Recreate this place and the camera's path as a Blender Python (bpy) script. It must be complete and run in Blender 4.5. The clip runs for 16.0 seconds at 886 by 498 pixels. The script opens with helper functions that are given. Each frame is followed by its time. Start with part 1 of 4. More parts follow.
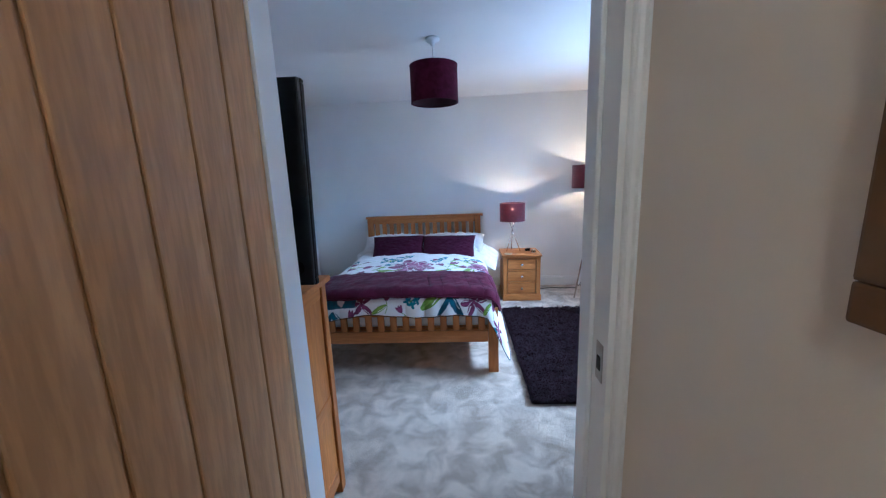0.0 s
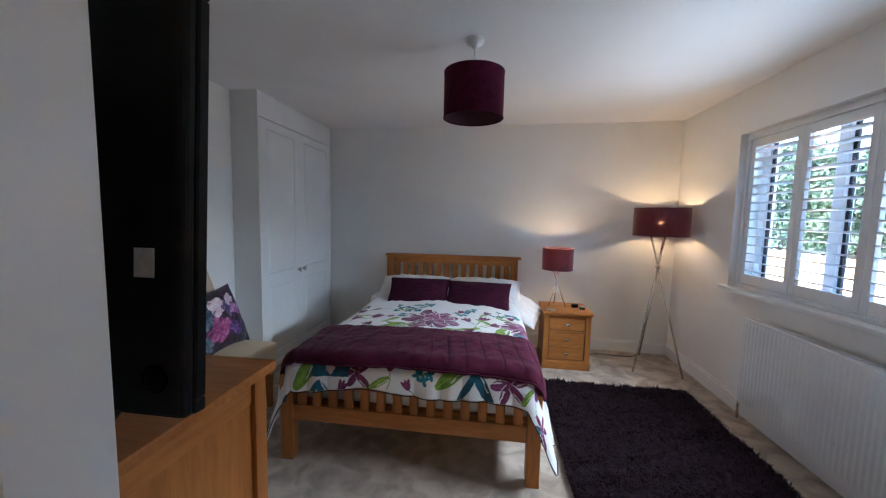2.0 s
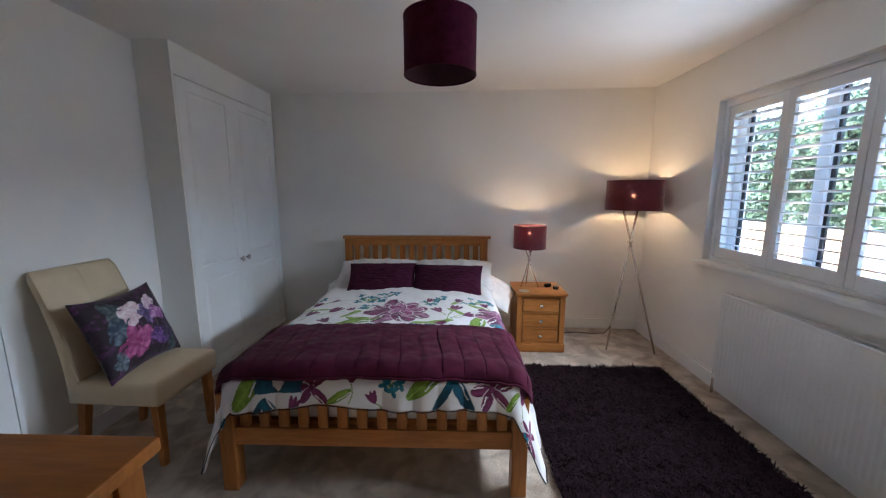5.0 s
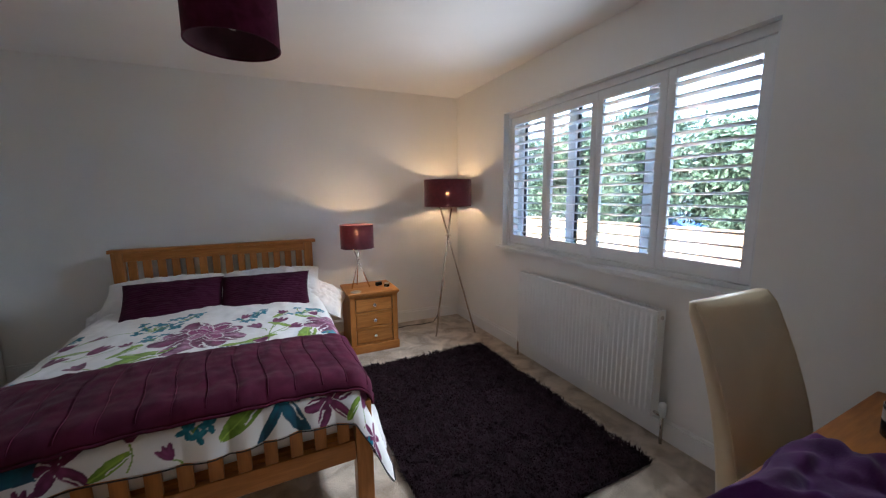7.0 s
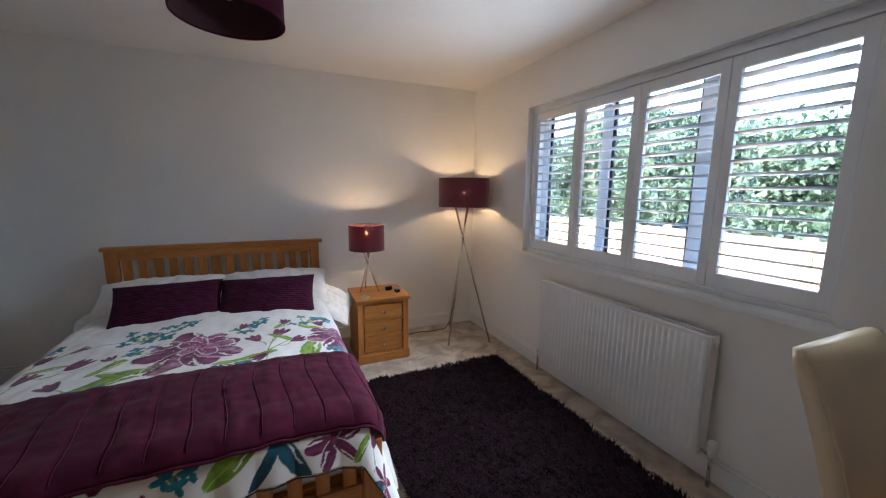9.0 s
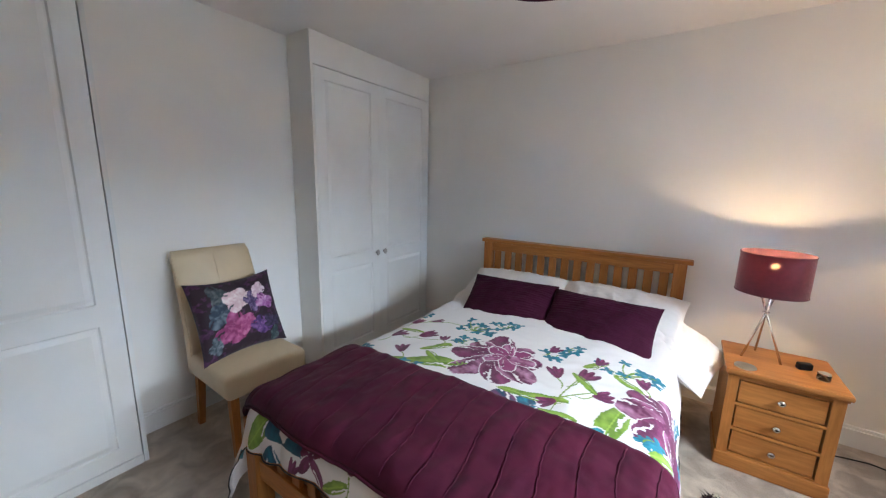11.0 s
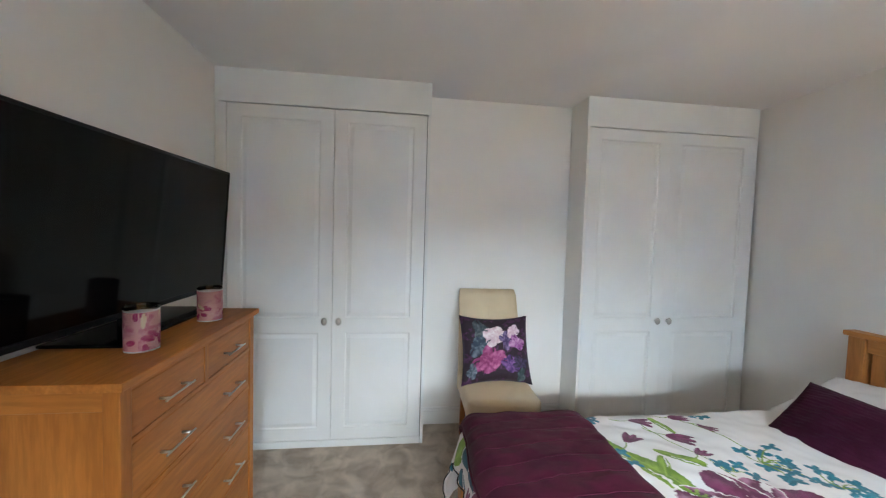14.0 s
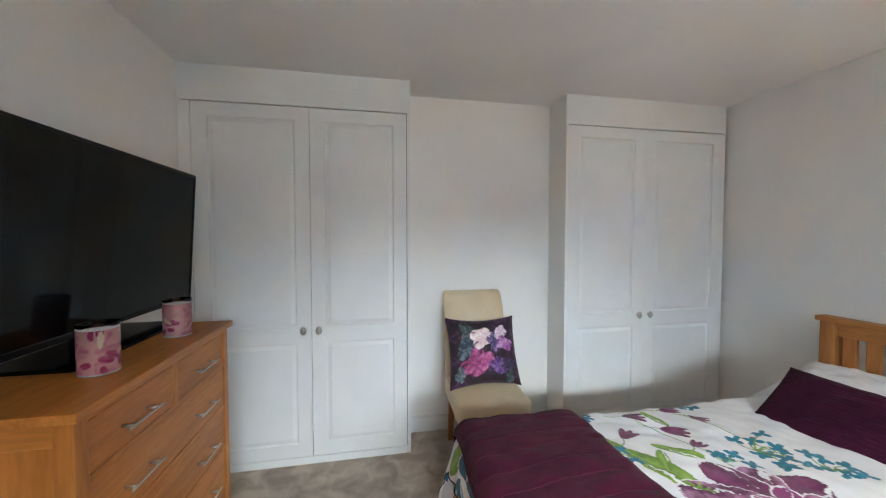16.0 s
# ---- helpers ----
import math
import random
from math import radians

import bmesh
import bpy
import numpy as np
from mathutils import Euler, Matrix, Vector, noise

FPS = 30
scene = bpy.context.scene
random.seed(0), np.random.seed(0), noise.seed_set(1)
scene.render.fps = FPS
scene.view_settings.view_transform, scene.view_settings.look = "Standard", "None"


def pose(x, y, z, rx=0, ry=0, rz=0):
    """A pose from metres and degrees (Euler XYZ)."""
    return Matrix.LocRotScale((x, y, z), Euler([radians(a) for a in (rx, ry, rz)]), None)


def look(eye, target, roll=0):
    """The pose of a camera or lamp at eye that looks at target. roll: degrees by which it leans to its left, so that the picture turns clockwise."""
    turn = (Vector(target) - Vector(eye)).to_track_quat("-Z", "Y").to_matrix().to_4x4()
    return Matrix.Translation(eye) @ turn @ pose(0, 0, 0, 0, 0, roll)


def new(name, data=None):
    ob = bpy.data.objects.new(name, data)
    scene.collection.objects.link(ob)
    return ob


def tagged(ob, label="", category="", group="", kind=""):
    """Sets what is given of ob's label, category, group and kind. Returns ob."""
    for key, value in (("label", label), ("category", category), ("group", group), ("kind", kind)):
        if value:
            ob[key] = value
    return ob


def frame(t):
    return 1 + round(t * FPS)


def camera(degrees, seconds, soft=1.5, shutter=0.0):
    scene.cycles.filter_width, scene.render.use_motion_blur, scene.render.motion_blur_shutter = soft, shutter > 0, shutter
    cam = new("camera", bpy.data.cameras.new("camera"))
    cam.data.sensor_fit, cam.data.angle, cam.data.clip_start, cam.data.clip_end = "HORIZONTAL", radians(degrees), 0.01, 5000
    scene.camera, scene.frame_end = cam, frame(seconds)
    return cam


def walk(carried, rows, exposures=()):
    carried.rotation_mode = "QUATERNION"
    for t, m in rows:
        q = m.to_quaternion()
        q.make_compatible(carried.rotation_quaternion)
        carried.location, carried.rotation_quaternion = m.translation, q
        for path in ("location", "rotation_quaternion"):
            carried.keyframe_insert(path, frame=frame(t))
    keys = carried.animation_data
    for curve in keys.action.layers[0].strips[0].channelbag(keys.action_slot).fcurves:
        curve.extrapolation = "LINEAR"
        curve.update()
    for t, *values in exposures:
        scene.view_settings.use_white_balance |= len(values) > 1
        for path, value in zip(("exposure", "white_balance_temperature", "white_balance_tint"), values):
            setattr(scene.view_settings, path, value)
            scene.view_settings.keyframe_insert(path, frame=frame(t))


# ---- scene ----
cam = camera(102.1, 16.0, soft=1.2)
PATH = [
    (0, (0.159, 0.144, 1.409), (0.057, 2.105, 1.032), -2.2),
    (0.5, (0.11, 0.322, 1.419), (-0.067, 2.284, 1.075), 0.2),
    (1, (0.098, 0.492, 1.402), (-0.021, 2.464, 1.085), -0.5),
    (1.5, (0.127, 0.669, 1.394), (-0.197, 2.629, 1.162), 0.1),
    (2, (0.125, 0.791, 1.4), (-0.143, 2.765, 1.22), 1.2),
    (2.5, (0.101, 0.926, 1.425), (-0.023, 2.918, 1.293), -3.2),
    (3, (0.089, 0.998, 1.429), (-0.089, 2.979, 1.22), -0.8),
    (5.5, (0.058, 1.109, 1.403), (0.116, 3.083, 1.09), 0.8),
    (6, (0.104, 1.126, 1.329), (0.528, 3.059, 1.04), 0.4),
    (6.5, (0.085, 1.158, 1.347), (0.762, 3.016, 1.049), -0.3),
    (7, (0.075, 1.167, 1.36), (0.934, 2.95, 1.069), -0.6),
    (7.5, (0.08, 1.177, 1.354), (1.01, 2.914, 1.014), 0.5),
    (8, (0.092, 1.219, 1.359), (1.017, 2.97, 1.079), 0.4),
    (10.5, (0.232, 1.829, 1.437), (-0.138, 3.755, 1.045), 0.7),
    (11, (0.337, 1.948, 1.436), (-0.747, 3.589, 1.072), 1.2),
    (11.5, (0.356, 2.023, 1.403), (-1.045, 3.419, 1.105), 0.4),
    (12, (0.415, 2.126, 1.409), (-1.277, 3.16, 1.15), 1.6),
    (12.5, (0.526, 2.25, 1.398), (-1.345, 2.91, 1.142), 1.6),
    (13, (0.568, 2.299, 1.408), (-1.377, 2.746, 1.274), 0.3),
    (13.5, (0.566, 2.293, 1.428), (-1.404, 2.625, 1.326), 1.0),
    (14, (0.566, 2.285, 1.435), (-1.417, 2.53, 1.341), 1.7),
    (14.5, (0.55, 2.284, 1.426), (-1.427, 2.562, 1.302), 1.9),
    (15, (0.519, 2.263, 1.448), (-1.449, 2.604, 1.343), 0.7),
    (15.5, (0.517, 2.25, 1.425), (-1.45, 2.605, 1.339), 0.2),
    (16, (0.498, 2.242, 1.418), (-1.464, 2.623, 1.345), 0.0),
]
EXPOSURES = [(0.0, 5.40, 4150, 3), (1.0, 5.40, 4400, 3), (1.5, 5.20, 4810, 4), (2.0, 4.85, 5210, 4), (3.0, 4.80, 5310, 5), (5.5, 4.75, 5510, 6), (7.0, 4.60, 5610, 6), (8.2, 4.60, 5610, 6),
             (10.5, 5.11, 5470, 5), (11.0, 5.46, 5670, 5), (12.5, 5.71, 5870, 3), (14.5, 5.81, 5870, 2), (16.0, 5.81, 5870, 2)]
walk(cam, [(t, look(eye, target, roll)) for t, eye, target, roll in PATH],
     exposures=EXPOSURES)


# ---- light ----
world = bpy.data.worlds.new("sky")
scene.world = world
world.use_nodes = True
wn = world.node_tree
sky = wn.nodes.new("ShaderNodeTexSky")
sky.sky_type, sky.sun_disc = "NISHITA", False
sky.sun_elevation, sky.sun_rotation = radians(42), radians(278)
sky.air_density, sky.dust_density, sky.ozone_density = 1.0, 4.0, 1.0
wn.links.new(sky.outputs[0], wn.nodes["Background"].inputs[0])
wn.nodes["Background"].inputs[1].default_value = 0.125
sun = new("sun", bpy.data.lights.new("sun", "SUN"))
sun.data.energy, sun.data.angle, sun.data.color = 0.6, radians(12), (1.0, 0.95, 0.88)
sun.matrix_world = look((-44, 6, 40), (0, 0, 0))
# added lamp inside the shutters: stands in for sky light falling steeply through the wide window
skylight_fill = new("skylight_fill", bpy.data.lights.new("skylight_fill", "AREA"))
skylight_fill.data.shape, skylight_fill.data.size, skylight_fill.data.size_y = "RECTANGLE", 1.65, 0.2
skylight_fill.data.energy, skylight_fill.data.spread, skylight_fill.data.color = 0.72, radians(86), (0.99, 0.985, 0.97)
skylight_fill.matrix_world = look((1.955, 2.92, 1.62), (1.226, 2.92, 0.936))
# second added lamp: stands in for what the open louvres throw up towards the ceiling
louvre_fill = new("louvre_fill", bpy.data.lights.new("louvre_fill", "AREA"))
louvre_fill.data.shape, louvre_fill.data.size, louvre_fill.data.size_y = "RECTANGLE", 1.65, 0.2
louvre_fill.data.energy, louvre_fill.data.spread, louvre_fill.data.color = 0.13, radians(84), (0.99, 0.985, 0.97)
louvre_fill.matrix_world = look((1.955, 2.92, 1.45), (1.248, 2.92, 2.157))


# ---- materials ----
def material(name, c1, c2, scale=8.0, rough=0.6, bump=0.1, grain=120.0, stretch=(1, 1, 1), metal=0.0, spec=0.5, lo=0.35, hi=0.65, detail=4.0, var=0.0, sheen=0.0, rvar=0.08):
    m = bpy.data.materials.new(name)
    m.use_nodes = True
    nt = m.node_tree
    b = nt.nodes["Principled BSDF"]
    tc = nt.nodes.new("ShaderNodeTexCoord")
    mp = nt.nodes.new("ShaderNodeMapping")
    mp.inputs["Scale"].default_value = stretch
    nt.links.new(tc.outputs["Object"], mp.inputs[0])
    n1 = nt.nodes.new("ShaderNodeTexNoise")
    n1.inputs["Scale"].default_value, n1.inputs["Detail"].default_value = scale, detail
    n1.inputs["Distortion"].default_value = 0.6
    nt.links.new(mp.outputs[0], n1.inputs["Vector"])
    r = nt.nodes.new("ShaderNodeValToRGB")
    r.color_ramp.elements[0].position, r.color_ramp.elements[1].position = lo, hi
    r.color_ramp.elements[0].color, r.color_ramp.elements[1].color = (*c1, 1), (*c2, 1)
    nt.links.new(n1.outputs[0], r.inputs[0])
    out = r.outputs[0]
    if var:
        oi = nt.nodes.new("ShaderNodeObjectInfo")
        mr = nt.nodes.new("ShaderNodeMapRange")
        mr.inputs[3].default_value, mr.inputs[4].default_value = 1 - var, 1 + var
        nt.links.new(oi.outputs["Random"], mr.inputs[0])
        hs = nt.nodes.new("ShaderNodeHueSaturation")
        nt.links.new(mr.outputs[0], hs.inputs["Value"])
        nt.links.new(out, hs.inputs["Color"])
        out = hs.outputs[0]
    nt.links.new(out, b.inputs["Base Color"])
    n2 = nt.nodes.new("ShaderNodeTexNoise")
    n2.inputs["Scale"].default_value, n2.inputs["Detail"].default_value = grain, 3.0
    nt.links.new(mp.outputs[0], n2.inputs["Vector"])
    if rvar:
        rr = nt.nodes.new("ShaderNodeMapRange")
        rr.inputs[3].default_value, rr.inputs[4].default_value = max(rough - rvar, 0.02), min(rough + rvar, 1)
        nt.links.new(n2.outputs[0], rr.inputs[0])
        nt.links.new(rr.outputs[0], b.inputs["Roughness"])
    else:
        b.inputs["Roughness"].default_value = rough
    if bump:
        bp = nt.nodes.new("ShaderNodeBump")
        bp.inputs["Strength"].default_value, bp.inputs["Distance"].default_value = bump, 0.01
        nt.links.new(n2.outputs[0], bp.inputs["Height"])
        nt.links.new(bp.outputs[0], b.inputs["Normal"])
    b.inputs["Metallic"].default_value = metal
    b.inputs["Specular IOR Level"].default_value = spec
    if sheen:
        b.inputs["Sheen Weight"].default_value, b.inputs["Sheen Roughness"].default_value = sheen, 0.4
    return m


def oak(name, c1, c2, axis, rough=0.42):
    """Oak with its grain along one axis: broad figure, fine dark pores."""
    s = [6.0, 6.0, 6.0]
    s["xyz".index(axis)] = 0.7
    m = material(name, c1, c2, 1.6, rough, 0.06, 22.0, tuple(s), lo=0.3, hi=0.72, detail=6.0, var=0.08, spec=0.3)
    nt = m.node_tree
    b = nt.nodes["Principled BSDF"]
    src = b.inputs["Base Color"].links[0].from_socket
    mp = [n for n in nt.nodes if n.type == "MAPPING"][0]
    n3 = nt.nodes.new("ShaderNodeTexNoise")
    n3.inputs["Scale"].default_value, n3.inputs["Detail"].default_value = 14.0, 5.0
    nt.links.new(mp.outputs[0], n3.inputs["Vector"])
    mr = nt.nodes.new("ShaderNodeMapRange")
    mr.inputs[1].default_value, mr.inputs[2].default_value = 0.4, 0.62
    mr.inputs[3].default_value, mr.inputs[4].default_value = 0.85, 1.04
    nt.links.new(n3.outputs[0], mr.inputs[0])
    hs = nt.nodes.new("ShaderNodeHueSaturation")
    nt.links.new(mr.outputs[0], hs.inputs["Value"])
    nt.links.new(src, hs.inputs["Color"])
    nt.links.new(hs.outputs[0], b.inputs["Base Color"])
    return m


def printed(name, rough, grain, bump, sheen=0.0):
    """Printed cloth: the colour is the mesh's own print."""
    m = material(name, (0.5, 0.5, 0.5), (0.5, 0.5, 0.5), 8, rough, bump, grain, sheen=sheen)
    nt = m.node_tree
    at = nt.nodes.new("ShaderNodeVertexColor")
    at.layer_name = "print"
    nt.links.new(at.outputs[0], nt.nodes["Principled BSDF"].inputs["Base Color"])
    return m


def glowing(name, color, strength):
    m = bpy.data.materials.new(name)
    m.use_nodes = True
    b = m.node_tree.nodes["Principled BSDF"]
    b.inputs["Base Color"].default_value = (*color, 1)
    b.inputs["Emission Color"].default_value = (*color, 1)
    b.inputs["Emission Strength"].default_value = strength
    return m


def glass_mat(name, tint=(1, 1, 1), rough=0.0):
    m = bpy.data.materials.new(name)
    m.use_nodes = True
    b = m.node_tree.nodes["Principled BSDF"]
    b.inputs["Base Color"].default_value = (*tint, 1)
    b.inputs["Transmission Weight"].default_value = 1.0
    b.inputs["Roughness"].default_value = rough
    b.inputs["IOR"].default_value = 1.45
    return m


def shade_mat(name, c1, c2, through_it, sheer):
    """Lampshade cloth: some light comes through it, and a little straight between the threads."""
    m = material(name, c1, c2, 30, 0.85, 0.15, 400, sheen=0.5)
    nt = m.node_tree
    b = nt.nodes["Principled BSDF"]
    tr = nt.nodes.new("ShaderNodeBsdfTranslucent")
    tr.inputs[0].default_value = (0.55, 0.06, 0.13, 1)
    tp = nt.nodes.new("ShaderNodeBsdfTransparent")
    tp.inputs[0].default_value = (1.0, 0.62, 0.5, 1)
    m1 = nt.nodes.new("ShaderNodeMixShader")
    m1.inputs[0].default_value = through_it
    m2 = nt.nodes.new("ShaderNodeMixShader")
    m2.inputs[0].default_value = sheer
    nt.links.new(b.outputs[0], m1.inputs[1])
    nt.links.new(tr.outputs[0], m1.inputs[2])
    nt.links.new(m1.outputs[0], m2.inputs[1])
    nt.links.new(tp.outputs[0], m2.inputs[2])
    nt.links.new(m2.outputs[0], nt.nodes["Material Output"].inputs[0])
    return m


WALL = material("wall_paint", (0.83, 0.815, 0.785), (0.87, 0.855, 0.825), 1.4, 0.75, 0.05, 260, spec=0.3)
CEIL = material("ceiling_paint", (0.83, 0.81, 0.795), (0.87, 0.85, 0.835), 1.1, 0.85, 0.04, 200, spec=0.2)
HALLWALL = material("hall_paint", (0.74, 0.66, 0.55), (0.78, 0.70, 0.59), 1.4, 0.75, 0.05, 260, spec=0.3)
GLOSS = material("white_gloss", (0.80, 0.80, 0.79), (0.84, 0.84, 0.83), 3, 0.38, 0.02, 60)
WARD = material("wardrobe_white", (0.79, 0.80, 0.79), (0.83, 0.84, 0.83), 3, 0.45, 0.02, 60)
SHUT = material("shutter_white", (0.80, 0.81, 0.82), (0.84, 0.85, 0.86), 4, 0.35, 0.01, 60)
RADW = material("radiator_enamel", (0.80, 0.80, 0.79), (0.83, 0.83, 0.82), 4, 0.3, 0.01, 60)
CARPET = material("carpet", (0.42, 0.335, 0.257), (0.71, 0.605, 0.495), 7.5, 0.95, 1.0, 420, lo=0.37, hi=0.62, detail=6.0, sheen=0.25, spec=0.1)
RUGM = material("shag", (0.006, 0.0025, 0.004), (0.017, 0.0075, 0.0115), 18, 0.9, 0.2, 300, sheen=0.03, spec=0.1)
OB = {a: oak("bed_oak_" + a, (0.35, 0.130, 0.030), (0.52, 0.225, 0.060), a) for a in "xyz"}
OC = {a: oak("chest_oak_" + a, (0.35, 0.118, 0.020), (0.52, 0.205, 0.042), a) for a in "xyz"}
OD = {a: oak("door_oak_" + a, (0.42, 0.225, 0.088), (0.60, 0.355, 0.165), a, 0.5) for a in "xyz"}
CHROME = material("chrome", (0.62, 0.60, 0.57), (0.72, 0.70, 0.67), 20, 0.18, 0.0, 80, metal=1.0, rvar=0.05)
STEEL = material("brushed_steel", (0.55, 0.53, 0.50), (0.65, 0.63, 0.60), 20, 0.3, 0.03, 300, metal=1.0)
PEWTER = material("pewter", (0.42, 0.40, 0.37), (0.55, 0.53, 0.49), 20, 0.32, 0.0, 80, metal=1.0)
BLACK = material("black_plastic", (0.006, 0.006, 0.007), (0.011, 0.011, 0.012), 12, 0.45, 0.03, 300, spec=0.12)
SCREEN = material("tv_glass", (0.003, 0.003, 0.003), (0.0035, 0.0035, 0.0035), 5, 0.09, 0.0, 50, rvar=0.0, spec=0.10)
LEATHER = material("cream_leather", (0.62, 0.50, 0.325), (0.70, 0.575, 0.385), 4, 0.42, 0.12, 330)
LINEN = material("white_linen", (0.74, 0.73, 0.73), (0.79, 0.78, 0.78), 5, 0.85, 0.15, 500, sheen=0.2)
VELVET = material("plum_velvet", (0.048, 0.005, 0.019), (0.078, 0.009, 0.030), 9, 0.85, 0.15, 350, sheen=0.05, spec=0.15)
CUSHM = material("plum_corded_cloth", (0.032, 0.004, 0.017), (0.050, 0.007, 0.026), 9, 0.85, 0.2, 350, sheen=0.04, spec=0.15)
VIOLET = material("violet_fleece", (0.055, 0.008, 0.082), (0.105, 0.018, 0.145), 9, 0.9, 0.3, 300, sheen=0.12)
PIPING = material("black_piping", (0.01, 0.01, 0.012), (0.02, 0.02, 0.022), 9, 0.8, 0.1, 300)
PRINT = printed("printed_cotton", 0.85, 500, 0.12, 0.15)
PRINTV = printed("printed_velvet", 0.7, 400, 0.12, 0.3)
CANDLEM = printed("petal_glass", 0.18, 60, 0.0)
PENDM = material("plum_velvet_shade", (0.050, 0.005, 0.018), (0.080, 0.009, 0.030), 20, 0.9, 0.15, 400, sheen=0.05, spec=0.1)
SHADEM = shade_mat("sheer_plum_shade", (0.035, 0.006, 0.014), (0.055, 0.009, 0.020), 0.012, 0.003)
LINING = material("shade_lining", (0.05, 0.012, 0.02), (0.07, 0.016, 0.03), 20, 0.7, 0.05, 200)
BULB = glowing("warm_bulb", (1.0, 0.62, 0.30), 25.0)
OPAL = glowing("opal_glow", (1.0, 0.79, 0.54), 1.05)
GLASS = glass_mat("window_glass")
CLEAR = glass_mat("clear_glass", (0.97, 0.98, 0.98))
GASKET_GAP = material("dark_gasket_and_gap", (0.03, 0.032, 0.035), (0.045, 0.047, 0.05), 20, 0.6, 0.05, 200)
CABLE = material("black_cable", (0.012, 0.012, 0.012), (0.02, 0.02, 0.02), 20, 0.5, 0.0, 200)
PAPER = material("label_paper", (0.55, 0.55, 0.54), (0.65, 0.65, 0.64), 60, 0.7, 0.0, 200)
WAX = material("dark_wax_jar", (0.02, 0.015, 0.015), (0.035, 0.025, 0.025), 20, 0.25, 0.0, 200)
GRASS = material("pale_gravel", (0.24, 0.22, 0.19), (0.34, 0.32, 0.28), 3, 0.95, 0.5, 60)
FENCEM = material("fence_timber", (0.30, 0.185, 0.10), (0.42, 0.275, 0.16), 5, 0.85, 0.2, 90, (1, 0.15, 1), var=0.12)
LEAF = material("foliage", (0.028, 0.052, 0.028), (0.050, 0.085, 0.046), 1.5, 0.7, 0.0, 50)
BARK = material("bark", (0.08, 0.06, 0.04), (0.14, 0.11, 0.08), 6, 0.95, 0.6, 40, (1, 1, 0.2))
CARBLUE = material("car_blue", (0.02, 0.08, 0.30), (0.025, 0.09, 0.33), 5, 0.25, 0.0, 50)
CARSILVER = material("car_silver", (0.5, 0.52, 0.55), (0.55, 0.57, 0.6), 5, 0.25, 0.0, 50)
TYRE = material("tyre", (0.015, 0.015, 0.015), (0.025, 0.025, 0.025), 20, 0.9, 0.1, 80)
PICT = material("picture_brown", (0.10, 0.045, 0.012), (0.17, 0.085, 0.025), 5, 0.5, 0.1, 40)


# ---- building helpers ----
def thing(name, label, category, loc=(0, 0, 0), rz=0.0, group="", kind=""):
    ob = new(name)
    ob.empty_display_size = 0.1
    ob.matrix_world = pose(*loc, 0, 0, rz)
    return tagged(ob, label, category, group, kind)


def mesh_of(name, bm, mat, smooth=False):
    me = bpy.data.meshes.new(name)
    if isinstance(bm, bmesh.types.BMesh):
        bmesh.ops.recalc_face_normals(bm, faces=bm.faces)
        bm.to_mesh(me)
        bm.free()
    else:
        me = bm
    me.materials.append(mat)
    if smooth:
        me.polygons.foreach_set("use_smooth", [True] * len(me.polygons))
        me.update()
    return me


def part(name, bm, mat, parent, label="", smooth=False, m=None):
    ob = new(name, bm if isinstance(bm, bpy.types.Mesh) and bm.materials else mesh_of(name, bm, mat, smooth))
    ob.parent = parent
    if m is not None:
        ob.matrix_basis = m
    return tagged(ob, label)


def struct(name, bm, mat, label, category):
    return tagged(new(name, mesh_of(name, bm, mat)), label, category, "", "structure")


def box(x0, x1, y0, y1, z0, z1, bevel=0.0, seg=2):
    bm = bmesh.new()
    bmesh.ops.create_cube(bm, size=1.0, matrix=Matrix.LocRotScale(((x0 + x1) / 2, (y0 + y1) / 2, (z0 + z1) / 2), None, (abs(x1 - x0), abs(y1 - y0), abs(z1 - z0))))
    if bevel:
        bmesh.ops.bevel(bm, geom=list(bm.edges), offset=bevel, segments=seg, affect="EDGES", profile=0.6)
    return bm


def join(*bms):
    out = bmesh.new()
    for b in bms:
        me = bpy.data.meshes.new("t")
        b.to_mesh(me)
        b.free()
        out.from_mesh(me)
        bpy.data.meshes.remove(me)
    return out


def moved(bm, m):
    bmesh.ops.transform(bm, matrix=m, verts=bm.verts)
    return bm


def lathe(profile, n=32, cap=True):
    """A turned shape about z from (radius, height) pairs."""
    bm = bmesh.new()
    rings = [[bm.verts.new((r * math.cos(2 * math.pi * i / n), r * math.sin(2 * math.pi * i / n), z)) for i in range(n)] for r, z in profile]
    for a, b in zip(rings, rings[1:]):
        for i in range(n):
            bm.faces.new((a[i], a[(i + 1) % n], b[(i + 1) % n], b[i]))
    if cap:
        bm.faces.new(rings[0][::-1])
        bm.faces.new(rings[-1])
    return bm


def tube(points, r, n=10):
    """A round rod or cable through points."""
    pts = [Vector(p) for p in points]
    bm = bmesh.new()
    rings = []
    for i, p in enumerate(pts):
        d = (pts[min(i + 1, len(pts) - 1)] - pts[max(i - 1, 0)]).normalized()
        q = d.to_track_quat("Z", "Y")
        rings.append([bm.verts.new(p + q @ Vector((r * math.cos(2 * math.pi * k / n), r * math.sin(2 * math.pi * k / n), 0))) for k in range(n)])
    for a, b in zip(rings, rings[1:]):
        for k in range(n):
            bm.faces.new((a[k], a[(k + 1) % n], b[(k + 1) % n], b[k]))
    bm.faces.new(rings[0][::-1])
    bm.faces.new(rings[-1])
    return bm


